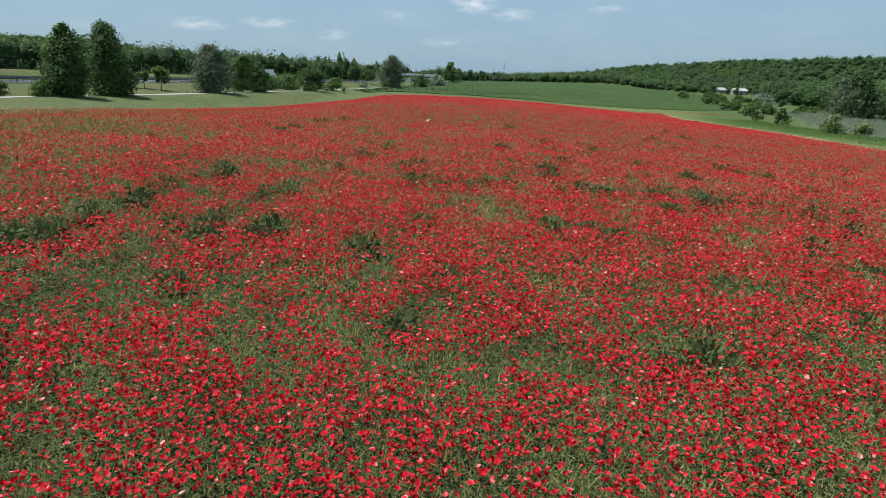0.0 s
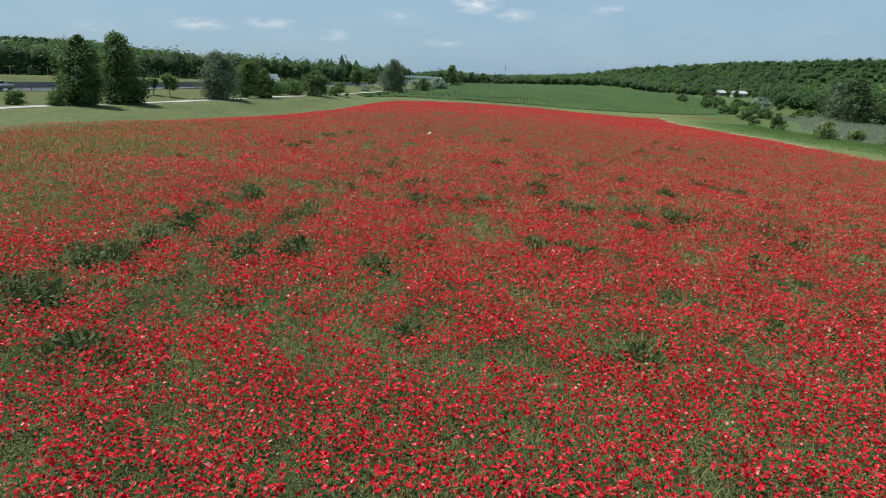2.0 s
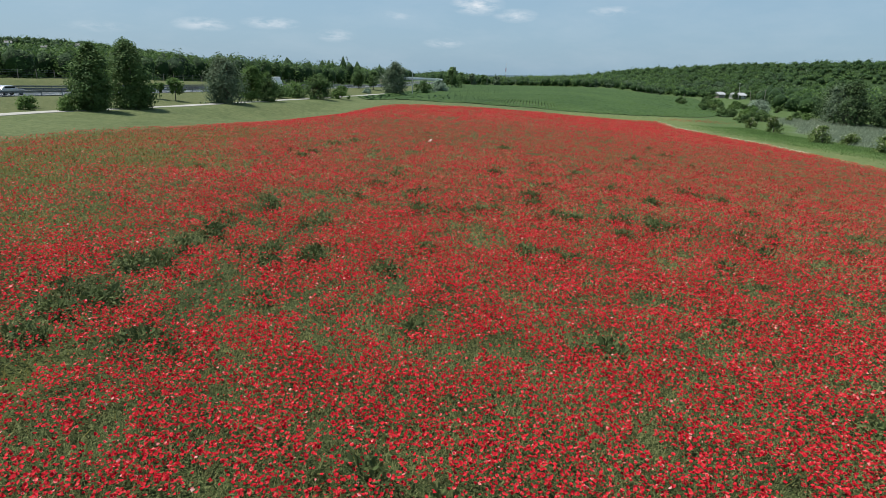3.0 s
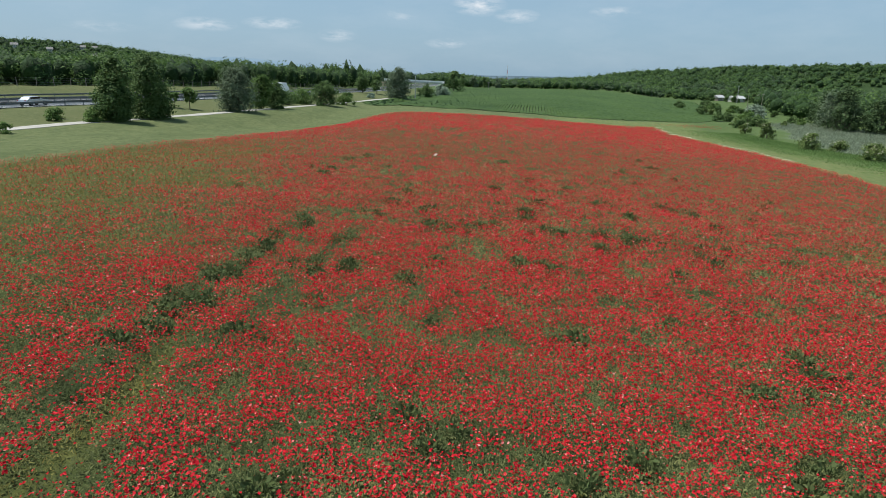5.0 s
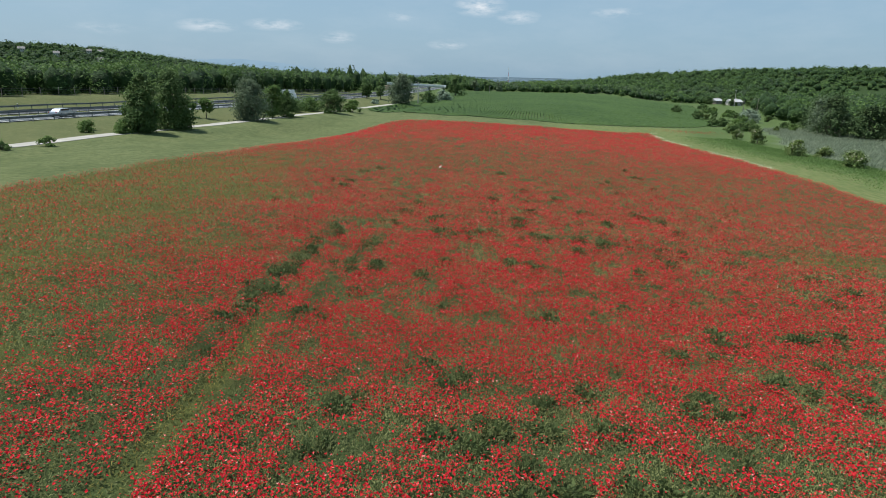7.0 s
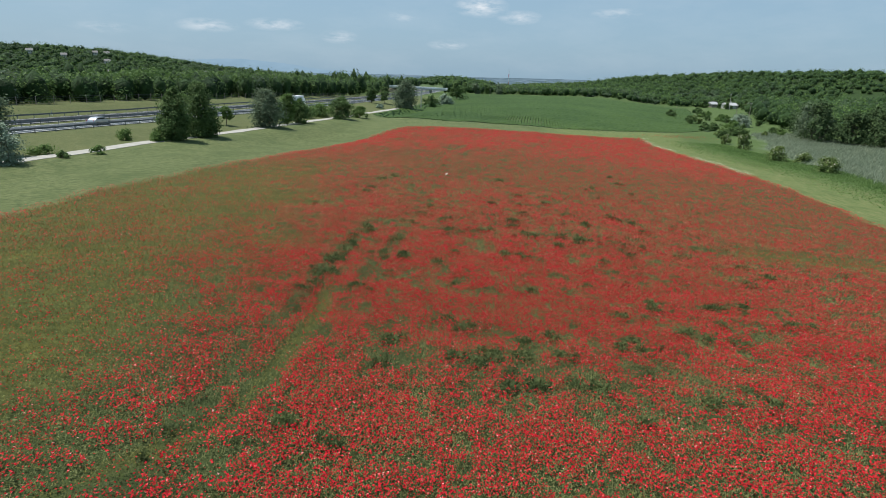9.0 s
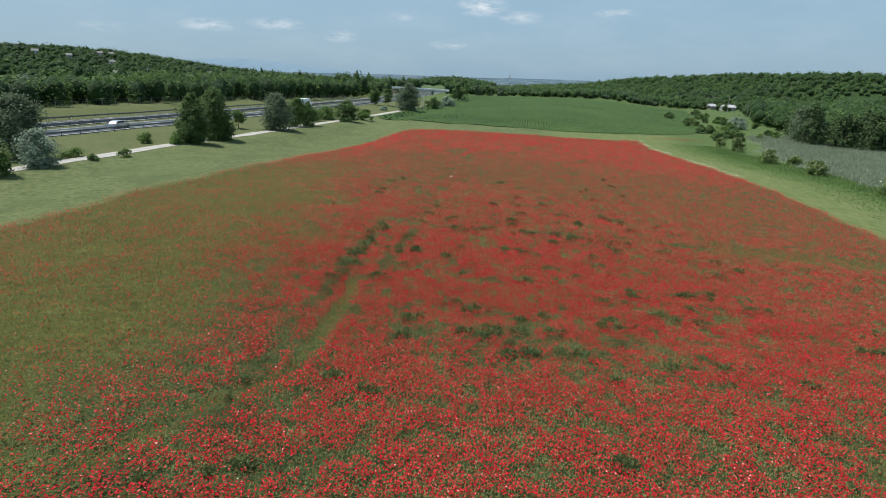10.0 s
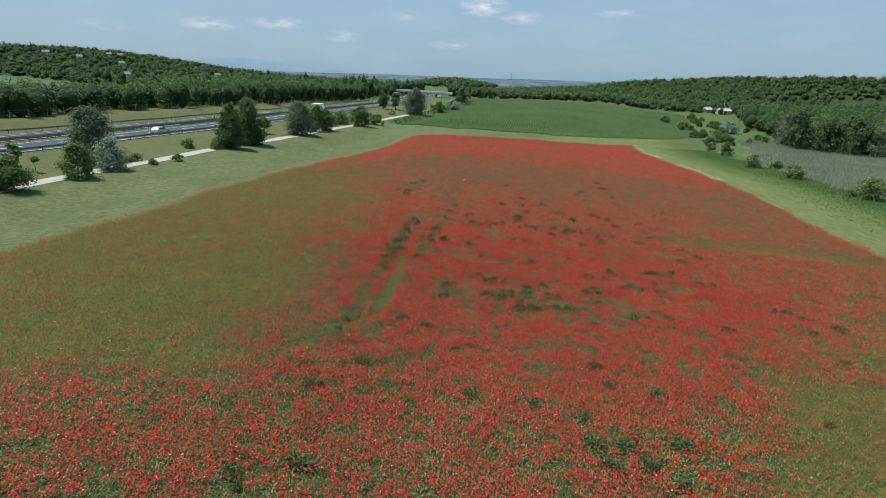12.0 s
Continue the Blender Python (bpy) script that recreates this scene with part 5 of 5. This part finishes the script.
def weed_mesh(seed):
    """A low leafy clump: broad leaves over a rounded, uneven heap."""
    r = np.random.default_rng(seed)
    n = 320
    way = r.normal(0, 1, (n, 3))
    way[:, 2] = np.abs(way[:, 2]) + 0.15
    way /= np.linalg.norm(way, axis=1, keepdims=True)
    ang = np.arctan2(way[:, 1], way[:, 0])
    lump = 1 + 0.18 * np.sin(3 * ang + seed) + 0.12 * np.sin(7 * ang + 2 * seed)
    at = way * (0.42, 0.42, 0.50) * (r.uniform(0.12, 1.0, n) ** 0.5 * lump)[:, None]
    lean = way * (1, 1, 0.5) + r.normal(0, 0.55, (n, 3))
    lean /= np.linalg.norm(lean, axis=1, keepdims=True)
    tip = at + lean * r.uniform(0.10, 0.22, n)[:, None]
    side = np.cross(lean, way + r.normal(0, 0.6, (n, 3)))
    side *= (r.uniform(0.022, 0.045, n) / (np.linalg.norm(side, axis=1) + 1e-9))[:, None]
    mid = at + (tip - at) * 0.5
    v = np.stack([at, mid - side, tip, mid + side], 1)
    # tint rises towards the top: sunlit upper leaves, shaded lower ones, in colour
    return mesh_of("weed_clump", v.reshape(-1, 3), np.arange(4 * n).reshape(n, 4), M_WEED, np.repeat(np.clip(r.normal(0.45, 0.25, n) + 0.25 * (way[:, 2] - 0.5), 0, 1), 4))


weed_kinds = [weed_mesh(300 + k) for k in range(5)]
for n, (wx, wy, s) in enumerate(CLUMPS):
    ob = new("weed_clump", weed_kinds[n % 5])
    ob.matrix_basis = pose(wx, wy, g1(wx, wy) + 0.02, 0, 0, r_weed.gauss(0, 35)) @ Matrix.Diagonal((s * r_weed.uniform(1.1, 2.0), s, 0.56 + 0.52 * s, 1))
    tagged(ob, "dark green leafy weed clump standing among poppies", "weed", "weed clumps in the field")

# ---------------------------------------------------------------- maize rows and reeds


def maize_rows():
    r = np.random.default_rng(401)
    vs, fs, ts, count = [], [], [], 0
    away = np.array([0.13, 1.0]) / math.hypot(0.13, 1)
    for x0 in np.arange(-100, 170, 0.9):
        s = np.concatenate([np.arange(125, 260, 2.2), np.arange(260, 470, 5.0)])
        x, y = x0 + s * 0.13 - 16, s
        k = in_maize(x, y) > 0.5
        if k.sum() < 3:
            continue
        x, y = x[k], y[k]
        z = ground(x, y)
        thin = np.exp(-np.square((x - 23) / 14) - np.square((y - 190) / 12)) + 0.6 * np.exp(-np.square((x - 104) / 14) - np.square((y - 310) / 30))
        h = 0.30 + 0.12 * r.uniform(-1, 1, len(x)) + 0.08 * wobble(x, y, 30.0, 2.0)
        h = h * (0.35 + 0.65 * step(0, 5, y - near_maize(x)))
        w = 0.56 - 0.28 * thin + 0.06 * r.uniform(-1, 1, len(x)) + 0.05 * step(150, 260, y)
        j = lambda: 0.035 * r.normal(0, 1, len(x))
        v = np.stack([np.stack([x - w, y, z + 0.05], -1), np.stack([x - 0.80 * w + 0.3 * j(), y, z + h + j()], -1), np.stack([x + 0.80 * w + 0.3 * j(), y, z + h + j()], -1), np.stack([x + w, y, z + 0.05], -1)], 1)
        i = np.arange(len(x) * 4).reshape(-1, 4) + count
        fs.append(np.concatenate([np.stack([i[:-1, q], i[:-1, q + 1], i[1:, q + 1], i[1:, q]], -1) for q in range(3)]))
        vs.append(v.reshape(-1, 3))
        ts.append(np.repeat(r.uniform(0.2, 0.8, len(x)), 4))
        count += len(x) * 4
    stuff("maize_rows", "young green maize in long straight rows", "maize", (np.concatenate(vs), np.concatenate(fs), np.concatenate(ts)), M_MAIZE)


def reeds():
    r = np.random.default_rng(411)
    n = 130000
    x, y = r.uniform(74, 156, n), r.uniform(-10, 232, n)
    k = (r.uniform(0, 1, n) < in_reed(x, y)) & (np.abs(x) < 0.76 * (y + 43) + 6)
    x, y = x[k], y[k]
    n = len(x)
    z, h = ground(x, y), r.uniform(0.9, 1.7, n)
    ang = r.uniform(0, 2 * np.pi, n)
    w = r.uniform(0.1, 0.2, n)
    side = np.stack([np.cos(ang) * w, np.sin(ang) * w, 0 * w], -1)
    root = np.stack([x, y, z], -1)
    tip = root + np.stack([r.normal(0.3, 0.5, n), r.normal(0, 0.5, n), 0.6 * h], -1)
    v = np.stack([root - side, root + side, tip], 1).reshape(-1, 3)
    stuff("reeds", "pale grey-green reeds in the damp hollow", "reeds", (v, np.arange(3 * n).reshape(n, 3), np.repeat(r.uniform(0.1, 0.9, n), 3)), M_REED)


def meadow_blades():
    """Rougher grass on the strips beside the field."""
    r = np.random.default_rng(421)
    n = 110000
    x, y = r.uniform(44, 84, n), r.uniform(-10, 175, n)
    k = (in_field(x, y) < 0.3) & (in_reed(x, y) < 0.6) & (x > 44) & (np.abs(x) < 0.76 * (y + 43) + 4) & (in_maize(x, y) < 0.4) & (x - field_right(y) + 2 * wobble(x, y, 14.0) > r.uniform(7, 26, n))
    x, y = x[k], y[k]
    n = len(x)
    tall = step(17, 24, x - field_right(y) + 2 * wobble(x, y, 14.0))
    z, h = ground(x, y), r.uniform(0.10, 0.28, n) * (1 + 1.2 * tall)
    ang = r.uniform(0, 2 * np.pi, n)
    w = r.uniform(0.05, 0.14, n)
    side = np.stack([np.cos(ang) * w, np.sin(ang) * w, 0 * w], -1)
    root = np.stack([x, y, z], -1)
    tip = root + np.stack([r.normal(0, 0.3, n), r.normal(0, 0.3, n), 0.8 * h], -1)
    v = np.stack([root - side, root + side, tip], 1).reshape(-1, 3)
    t = np.repeat(np.clip(r.normal(0.5, 0.2, n), 0, 1), 3)
    stuff("meadow_grass", "tall rough grass along the reed bed", "grass", (v, np.arange(3 * n).reshape(n, 3), t), M_MEADOW)


M_MEADOW = leafy("meadow_blade", (0.075, 0.145, 0.042), (0.17, 0.255, 0.08), 0.5, spots=0.12)
maize_rows()
reeds()
meadow_blades()


# ---------------------------------------------------------------- bridge, poles, buildings, vehicles


def overpass():
    y0 = 462.0
    ob = thing("bridge", -25.5, y0, -0.7, -8, "concrete road bridge over the motorway with pale parapets", "bridge")
    z = 2.2
    ob.matrix_basis = ob.matrix_basis @ pose(0, 0, 0, 0, 1.7, 0)
    part("deck", box_bm(42, 9, 0.9, 0, 0, z - 0.9, 0.05), M_CONCRETE, ob)
    for side in (-1, 1):
        part("parapet", box_bm(42, 0.25, 0.9, 0, side * 4.4, z + 0.004, 0.03), M_WHITE, ob, "pale metal parapet")
    for x in (-9, 9):
        part("crossbeam", box_bm(1.2, 8, 0.7, x, 0, z - 1.6, 0.04), M_CONCRETE, ob)
        for side in (-2.6, 2.6):
            part("pier", rod_bm(0.5, 0.5, (x, side, -7.5), (x, side, z - 1.6), 14), M_CONCRETE, ob)
    for end in (-1,):
        bm = box_bm(9, 10, 4.9, end * 24, 0, -4.3)
        for v in bm.verts:
            if v.co.z > 0:
                v.co.x += -end * 2.0 if v.co.x * end < 24 else 0
                v.co.y *= 0.86
            elif v.co.x * end < 24:
                v.co.x -= end * 4.5
        part("abutment", bm, M_EARTH, ob, "pale earth embankment")


def utility_pole(x, y, h, arm, mat, label, lean=0.0):
    ob = thing("utility_pole", x, y, g1(x, y) - 0.1, 20, label, "utility pole", "utility poles")
    ob.matrix_basis = ob.matrix_basis @ pose(0, 0, 0, 0, lean, 0)
    part("shaft", rod_bm(0.17, 0.10, (0, 0, -0.3), (0, 0, h), 10), mat, ob)
    if arm:
        part("crossarm", box_bm(arm, 0.14, 0.14, 0, 0, h - 0.5, 0.01), mat, ob)
        for k in (-0.42, 0.0, 0.42):
            part("insulator", rod_bm(0.05, 0.04, (k * arm, 0, h - 0.36), (k * arm, 0, h - 0.1), 8), M_WHITE, ob, "white insulator")


def lamp_head(x, y, h):
    ob = thing("street_lamp", x, y, g1(x, y) - 0.1, 0, "grey concrete lamp pole at the maize field corner", "street lamp")
    part("shaft", rod_bm(0.20, 0.13, (0, 0, -0.3), (0, 0, h), 10), M_CONCRETE, ob)
    part("bracket", rod_bm(0.05, 0.04, (0, 0, h - 0.1), (-0.7, 0, h + 0.15), 8), M_STEEL, ob)
    part("lamp_housing", box_bm(0.75, 0.28, 0.16, -0.9, 0, h + 0.1, 0.05), M_STEEL, ob)


def radio_mast():
    x, y = 85.0, 980.0
    ob = thing("radio_mast", x, y, g1(x, y), 0, "tall red and white lattice radio mast", "mast")
    for k in range(5):
        bm = bmesh.new()
        w0, w1 = 1.0 - 0.1 * k, 0.9 - 0.1 * k
        for a in range(4):
            c, s = math.cos(a * math.pi / 2 + 0.78), math.sin(a * math.pi / 2 + 0.78)
            c2, s2 = math.cos((a + 1) * math.pi / 2 + 0.78), math.sin((a + 1) * math.pi / 2 + 0.78)
            rod_bm(0.10, 0.10, (w0 * c, w0 * s, 6 * k), (w1 * c, w1 * s, 6 * k + 6), 5, bm)
            rod_bm(0.05, 0.05, (w0 * c, w0 * s, 6 * k), (w1 * c2, w1 * s2, 6 * k + 6), 5, bm)
        part("lattice_section", bm, M_RED if k % 2 else M_WHITE, ob)


def house(x, y, w, d, h, roof_h, turn, label, wall, roof, windows=3, group=""):
    ob = thing("house", x, y, g1(x, y) - 0.2, turn, label, "house", group)
    part("wall", box_bm(w, d, h, 0, 0, 0, 0.03), wall, ob)
    bm = bmesh.new()
    e = 0.45
    pts = [(-w / 2 - e, -d / 2 - e, h - 0.15), (w / 2 + e, -d / 2 - e, h - 0.15), (w / 2 + e, d / 2 + e, h - 0.15), (-w / 2 - e, d / 2 + e, h - 0.15), (-w / 2 - e, 0, h + roof_h), (w / 2 + e, 0, h + roof_h)]
    vs = [bm.verts.new(p) for p in pts]
    for f in ((0, 1, 5, 4), (2, 3, 4, 5), (1, 2, 5), (3, 0, 4), (3, 2, 1, 0)):
        bm.faces.new([vs[k] for k in f])
    top = part("roof", bm, roof, ob)
    part("chimney", box_bm(0.6, 0.6, 1.4, w * 0.22, d * 0.12, h + roof_h * 0.55, 0.02), wall, top)
    for k in range(windows):
        xx = (k - (windows - 1) / 2) * w / windows
        win = part("window", box_bm(1.1, 0.10, 1.2, xx, -d / 2 - 0.02, h * 0.45, 0.01), M_WHITE, ob)
        part("pane", box_bm(0.9, 0.06, 1.0, xx, -d / 2 - 0.06, h * 0.45 + 0.1), M_DARK, win)
    part("door", box_bm(0.95, 0.08, 2.0, w * 0.42, -d / 2 - 0.02, 0.2, 0.01), M_WOOD, ob)
    return ob


def profile_body(length, width, outline, name, mat, parent, label="", inset=0.0):
    """A body from its side outline (x, z), extruded across and rounded."""
    bm = bmesh.new()
    rows = []
    for yy, s in ((-width / 2, 0.94), (-width / 2 + 0.12, 1.0), (width / 2 - 0.12, 1.0), (width / 2, 0.94)):
        rows.append([bm.verts.new((x * (1 - (1 - s) * 0.3), yy, z * s + (1 - s) * 0.6)) for x, z in outline])
    for a, b in zip(rows, rows[1:]):
        for k in range(len(outline)):
            j = (k + 1) % len(outline)
            bm.faces.new((a[k], a[j], b[j], b[k]))
    bm.faces.new(rows[0][::-1])
    bm.faces.new(rows[-1])
    bmesh.ops.recalc_face_normals(bm, faces=bm.faces)
    return part(name, bm, mat, parent, label)


def wheels(ob, spots, radius):
    for x, y in spots:
        w = part("wheel", rod_bm(radius, radius, (x, y - 0.11, radius), (x, y + 0.11, radius), 18), M_TYRE, ob)
        part("rim", rod_bm(radius * 0.6, radius * 0.6, (x, y - 0.125, radius), (x, y + 0.125, radius), 14), M_STEEL, w)


def car(x, y, turn):
    ob = thing("car", x, y, g1(x, y) + 0.10, turn, "silver saloon car on the motorway", "car")
    body = profile_body(4.5, 1.78, [(-2.22, 0.32), (-2.25, 0.62), (-2.18, 0.92), (-1.3, 0.96), (1.0, 0.95), (2.0, 0.82), (2.25, 0.6), (2.25, 0.32)], "body", M_CAR, ob)
    profile_body(3.0, 1.5, [(-1.85, 0.93), (-1.40, 1.27), (-0.9, 1.41), (0.05, 1.42), (0.45, 1.33), (1.2, 0.94)], "roof", M_CAR, ob)
    for s in (-1, 1):
        part("side_window", box_bm(1.8, 0.03, 0.27, -0.35, s * 0.745, 1.02, 0.008), M_GLASS, ob, "dark side glass")
        part("headlight", box_bm(0.08, 0.34, 0.14, 2.2, s * 0.6, 0.62, 0.02), M_WHITE, body)
        part("tail_light", box_bm(0.06, 0.22, 0.26, -2.2, s * 0.68, 0.66, 0.02), M_RED, body)
    bm = box_bm(0.03, 1.3, 0.5, 0, 0, 0)
    glass = part("windscreen", bm, M_GLASS, ob, "dark windscreen glass")
    glass.matrix_local = pose(0.92, 0, 1.0, 0, -58, 0)
    wheels(ob, [(-1.35, -0.8), (-1.35, 0.8), (1.4, -0.8), (1.4, 0.8)], 0.32)


def lorry(x, y, turn):
    ob = thing("lorry", x, y, g1(x, y) + 0.10, turn, "white box lorry on the motorway", "lorry")
    part("cargo_box", box_bm(5.6, 2.4, 2.5, -0.9, 0, 0.95, 0.05), M_WHITE, ob)
    part("chassis", box_bm(7.4, 1.1, 0.3, 0.1, 0, 0.55, 0.02), M_TYRE, ob)
    cab = profile_body(1.9, 2.2, [(2.0, 0.5), (2.0, 2.5), (3.1, 2.5), (3.75, 1.5), (3.8, 0.5)], "cab", M_WHITE, ob)
    part("windscreen", box_bm(0.04, 1.8, 0.75, 3.46, 0, 1.62, 0.01), M_GLASS, cab, "dark windscreen glass")
    wheels(ob, [(-2.3, -1.0), (-2.3, 1.0), (2.7, -1.0), (2.7, 1.0)], 0.45)


def marker_post(y):
    x = float(motorway_edge(y)) - 26.4
    ob = thing("marker_post", x, y, g1(x, y), 0, "white roadside marker post with dark band", "marker post", "roadside marker posts")
    part("post", box_bm(0.14, 0.12, 1.0, 0, 0, -0.1, 0.02), M_WHITE, ob)
    part("reflector_band", box_bm(0.146, 0.126, 0.18, 0, 0, 0.62, 0.01), M_TYRE, ob)


def far_ridge(name, az0, az1, distance, base, heights, label, mat):
    """A long low ridge at the edge of sight, with a rounded back."""
    n = 90
    az = np.radians(np.linspace(az0, az1, n))
    h = np.interp(np.linspace(0, 1, n), np.linspace(0, 1, len(heights)), heights)
    h = h * (1 + 0.10 * (2 * patches(np.linspace(0, 40, n), 0 * az, 3.0, distance % 17, 3) - 1))
    rows = [np.stack([(distance + d) * np.sin(az), (distance + d) * np.cos(az), base + h * k], -1) for d, k in ((-60, -0.6), (0, 0.7), (80, 1.0), (200, 0.2))]
    v = np.stack(rows, 1)
    k = np.arange(n * 4).reshape(n, 4)
    quads = np.stack([k[:-1, :-1], k[1:, :-1], k[1:, 1:], k[:-1, 1:]], -1).reshape(-1, 4)
    tagged(new(name, mesh_of(name, v.reshape(-1, 3), quads, mat, smooth=True)), label, "distant hills", kind="structure")


overpass()
lamp_head(-13.4, 244.0, 8.6)
utility_pole(24.1, 405.0, 5.0, 1.2, M_WOOD, "short dark wooden pole at the maize field edge")
utility_pole(154.8, 318.2, 8.5, 1.6, M_WOOD, "weathered wooden pole in the valley", 3)
utility_pole(150.0, 322.0, 7.5, 0.0, M_WOOD, "weathered wooden pole in the valley", -4)
utility_pole(190.5, 428.0, 11.0, 1.6, M_CONCRETE, "pale concrete pole beside the farmhouse")
utility_pole(142.0, 392.0, 3.0, 0.0, M_WOOD, "short wooden post on the maize field rim")
radio_mast()
house(199, 449, 9, 7, 2.8, 1.6, 14, "low farmhouse with a pale roof among trees", M_CONCRETE, M_ROOF)
house(191, 460, 7, 5, 2.6, 1.6, 30, "small dark wooden farm outbuilding with a pale sheet roof", M_WOOD, M_ROOF, 2)
r_house = random.Random(31)
for hx, hy in HILL_HOUSES:
    house(hx, hy, r_house.uniform(4.5, 7.0), 5, r_house.uniform(3.0, 3.8), 1.8, r_house.uniform(15, 45), "pale plastered hillside house among trees", M_PLASTER, M_TILE if r_house.random() < 0.1 else M_ROOF_OLD, 3, "hillside houses")
for px, py in ((-257, 474), (-248, 502)):
    utility_pole(px, py, 11.0, 1.6, M_CONCRETE, "pale concrete pole at the foot of the wooded hill")
car(-64.0, 90.8, 79)
lorry(-51.2, 189.7, 81)
for my in range(10, 330, 50):
    marker_post(float(my))
# backdrop ridges shine in their painted haze colour
far_ridge("backdrop", -24, -8, 4400, -30, [60, 104, 118, 112, 92, 60, 42], "distant mountains, blue haze painted as glow", M_FAR_HILL)
far_ridge("backdrop", -40, 40, 4100, -30, [36, 42, 40, 42, 44, 42, 40, 38, 34, 26], "distant plain and hills, blue haze painted as glow", M_FAR_PLAIN)

# ---------------------------------------------------------------- the nearest poppies, one by one


def petal_mesh(seed):
    """One cupped, crumpled petal that grows out along x."""
    r = np.random.default_rng(seed)
    v, f = [], []
    for i, u in enumerate((0.0, 0.35, 0.7, 1.0)):
        half = (0.10, 0.62, 0.85, 0.52)[i]
        for j in (-1, -0.4, 0.4, 1):
            v.append((0.038 * u * (1 - 0.12 * j * j), 0.030 * half * j, 0.030 * u * u + 0.008 * j * j + r.normal(0, 0.0022) * (i > 0)))
    for i in range(3):
        for j in range(3):
            a = 4 * i + j
            f.append((a, a + 1, a + 5, a + 4))
    return mesh_of("petal", v, f, M_PETAL, np.full(16, r.uniform(0.3, 0.75)), smooth=True)


def single_poppies():
    r = np.random.default_rng(77)
    petals = [petal_mesh(700 + k) for k in range(5)]
    bm = rod_bm(0.004, 0.003, (0, 0, 0), (0.02, 0.01, 0.30), 5)
    rod_bm(0.003, 0.0025, (0.02, 0.01, 0.30), (0.0, 0.0, 0.44), 5, bm)
    stem = bpy.data.meshes.new("stem")
    bm.to_mesh(stem)
    bm.free()
    stem.materials.append(M_HERB)
    bm = rod_bm(0.005, 0.008, (0, 0, 0.435), (0, 0, 0.452), 7)
    head = bpy.data.meshes.new("seed_head")
    bm.to_mesh(head)
    bm.free()
    head.materials.append(M_TYRE)
    made = 0
    while made < 220:
        x, y = r.uniform(-5.5, 5.5), r.uniform(4.3, 8.5)
        if abs(x) > 0.75 * y + 0.3 or r.uniform() > float(red_at(x, y)):
            continue
        made += 1
        s = r.uniform(0.70, 0.98)
        ob = thing("poppy", x, y, g1(x, y) + 0.04, r.uniform(0, 360), "scarlet field poppy open on a thin hairy stem", "poppy", "nearest poppies")
        ob.matrix_basis = ob.matrix_basis @ pose(0, 0, 0, r.normal(0, 7), r.normal(0, 7), 0) @ Matrix.Diagonal((s, s, s, 1))
        part_of("stem", stem, ob)
        part_of("seed_head", head, ob, "dark seed head")
        for k in range(4):
            part_of("petal", petals[int(r.integers(0, 5))], ob, where=pose(0, 0, 0.438 + 0.003 * (k % 2), r.normal(0, 6), r.normal(-8, 10), 90 * k + r.normal(0, 8)))


single_poppies()
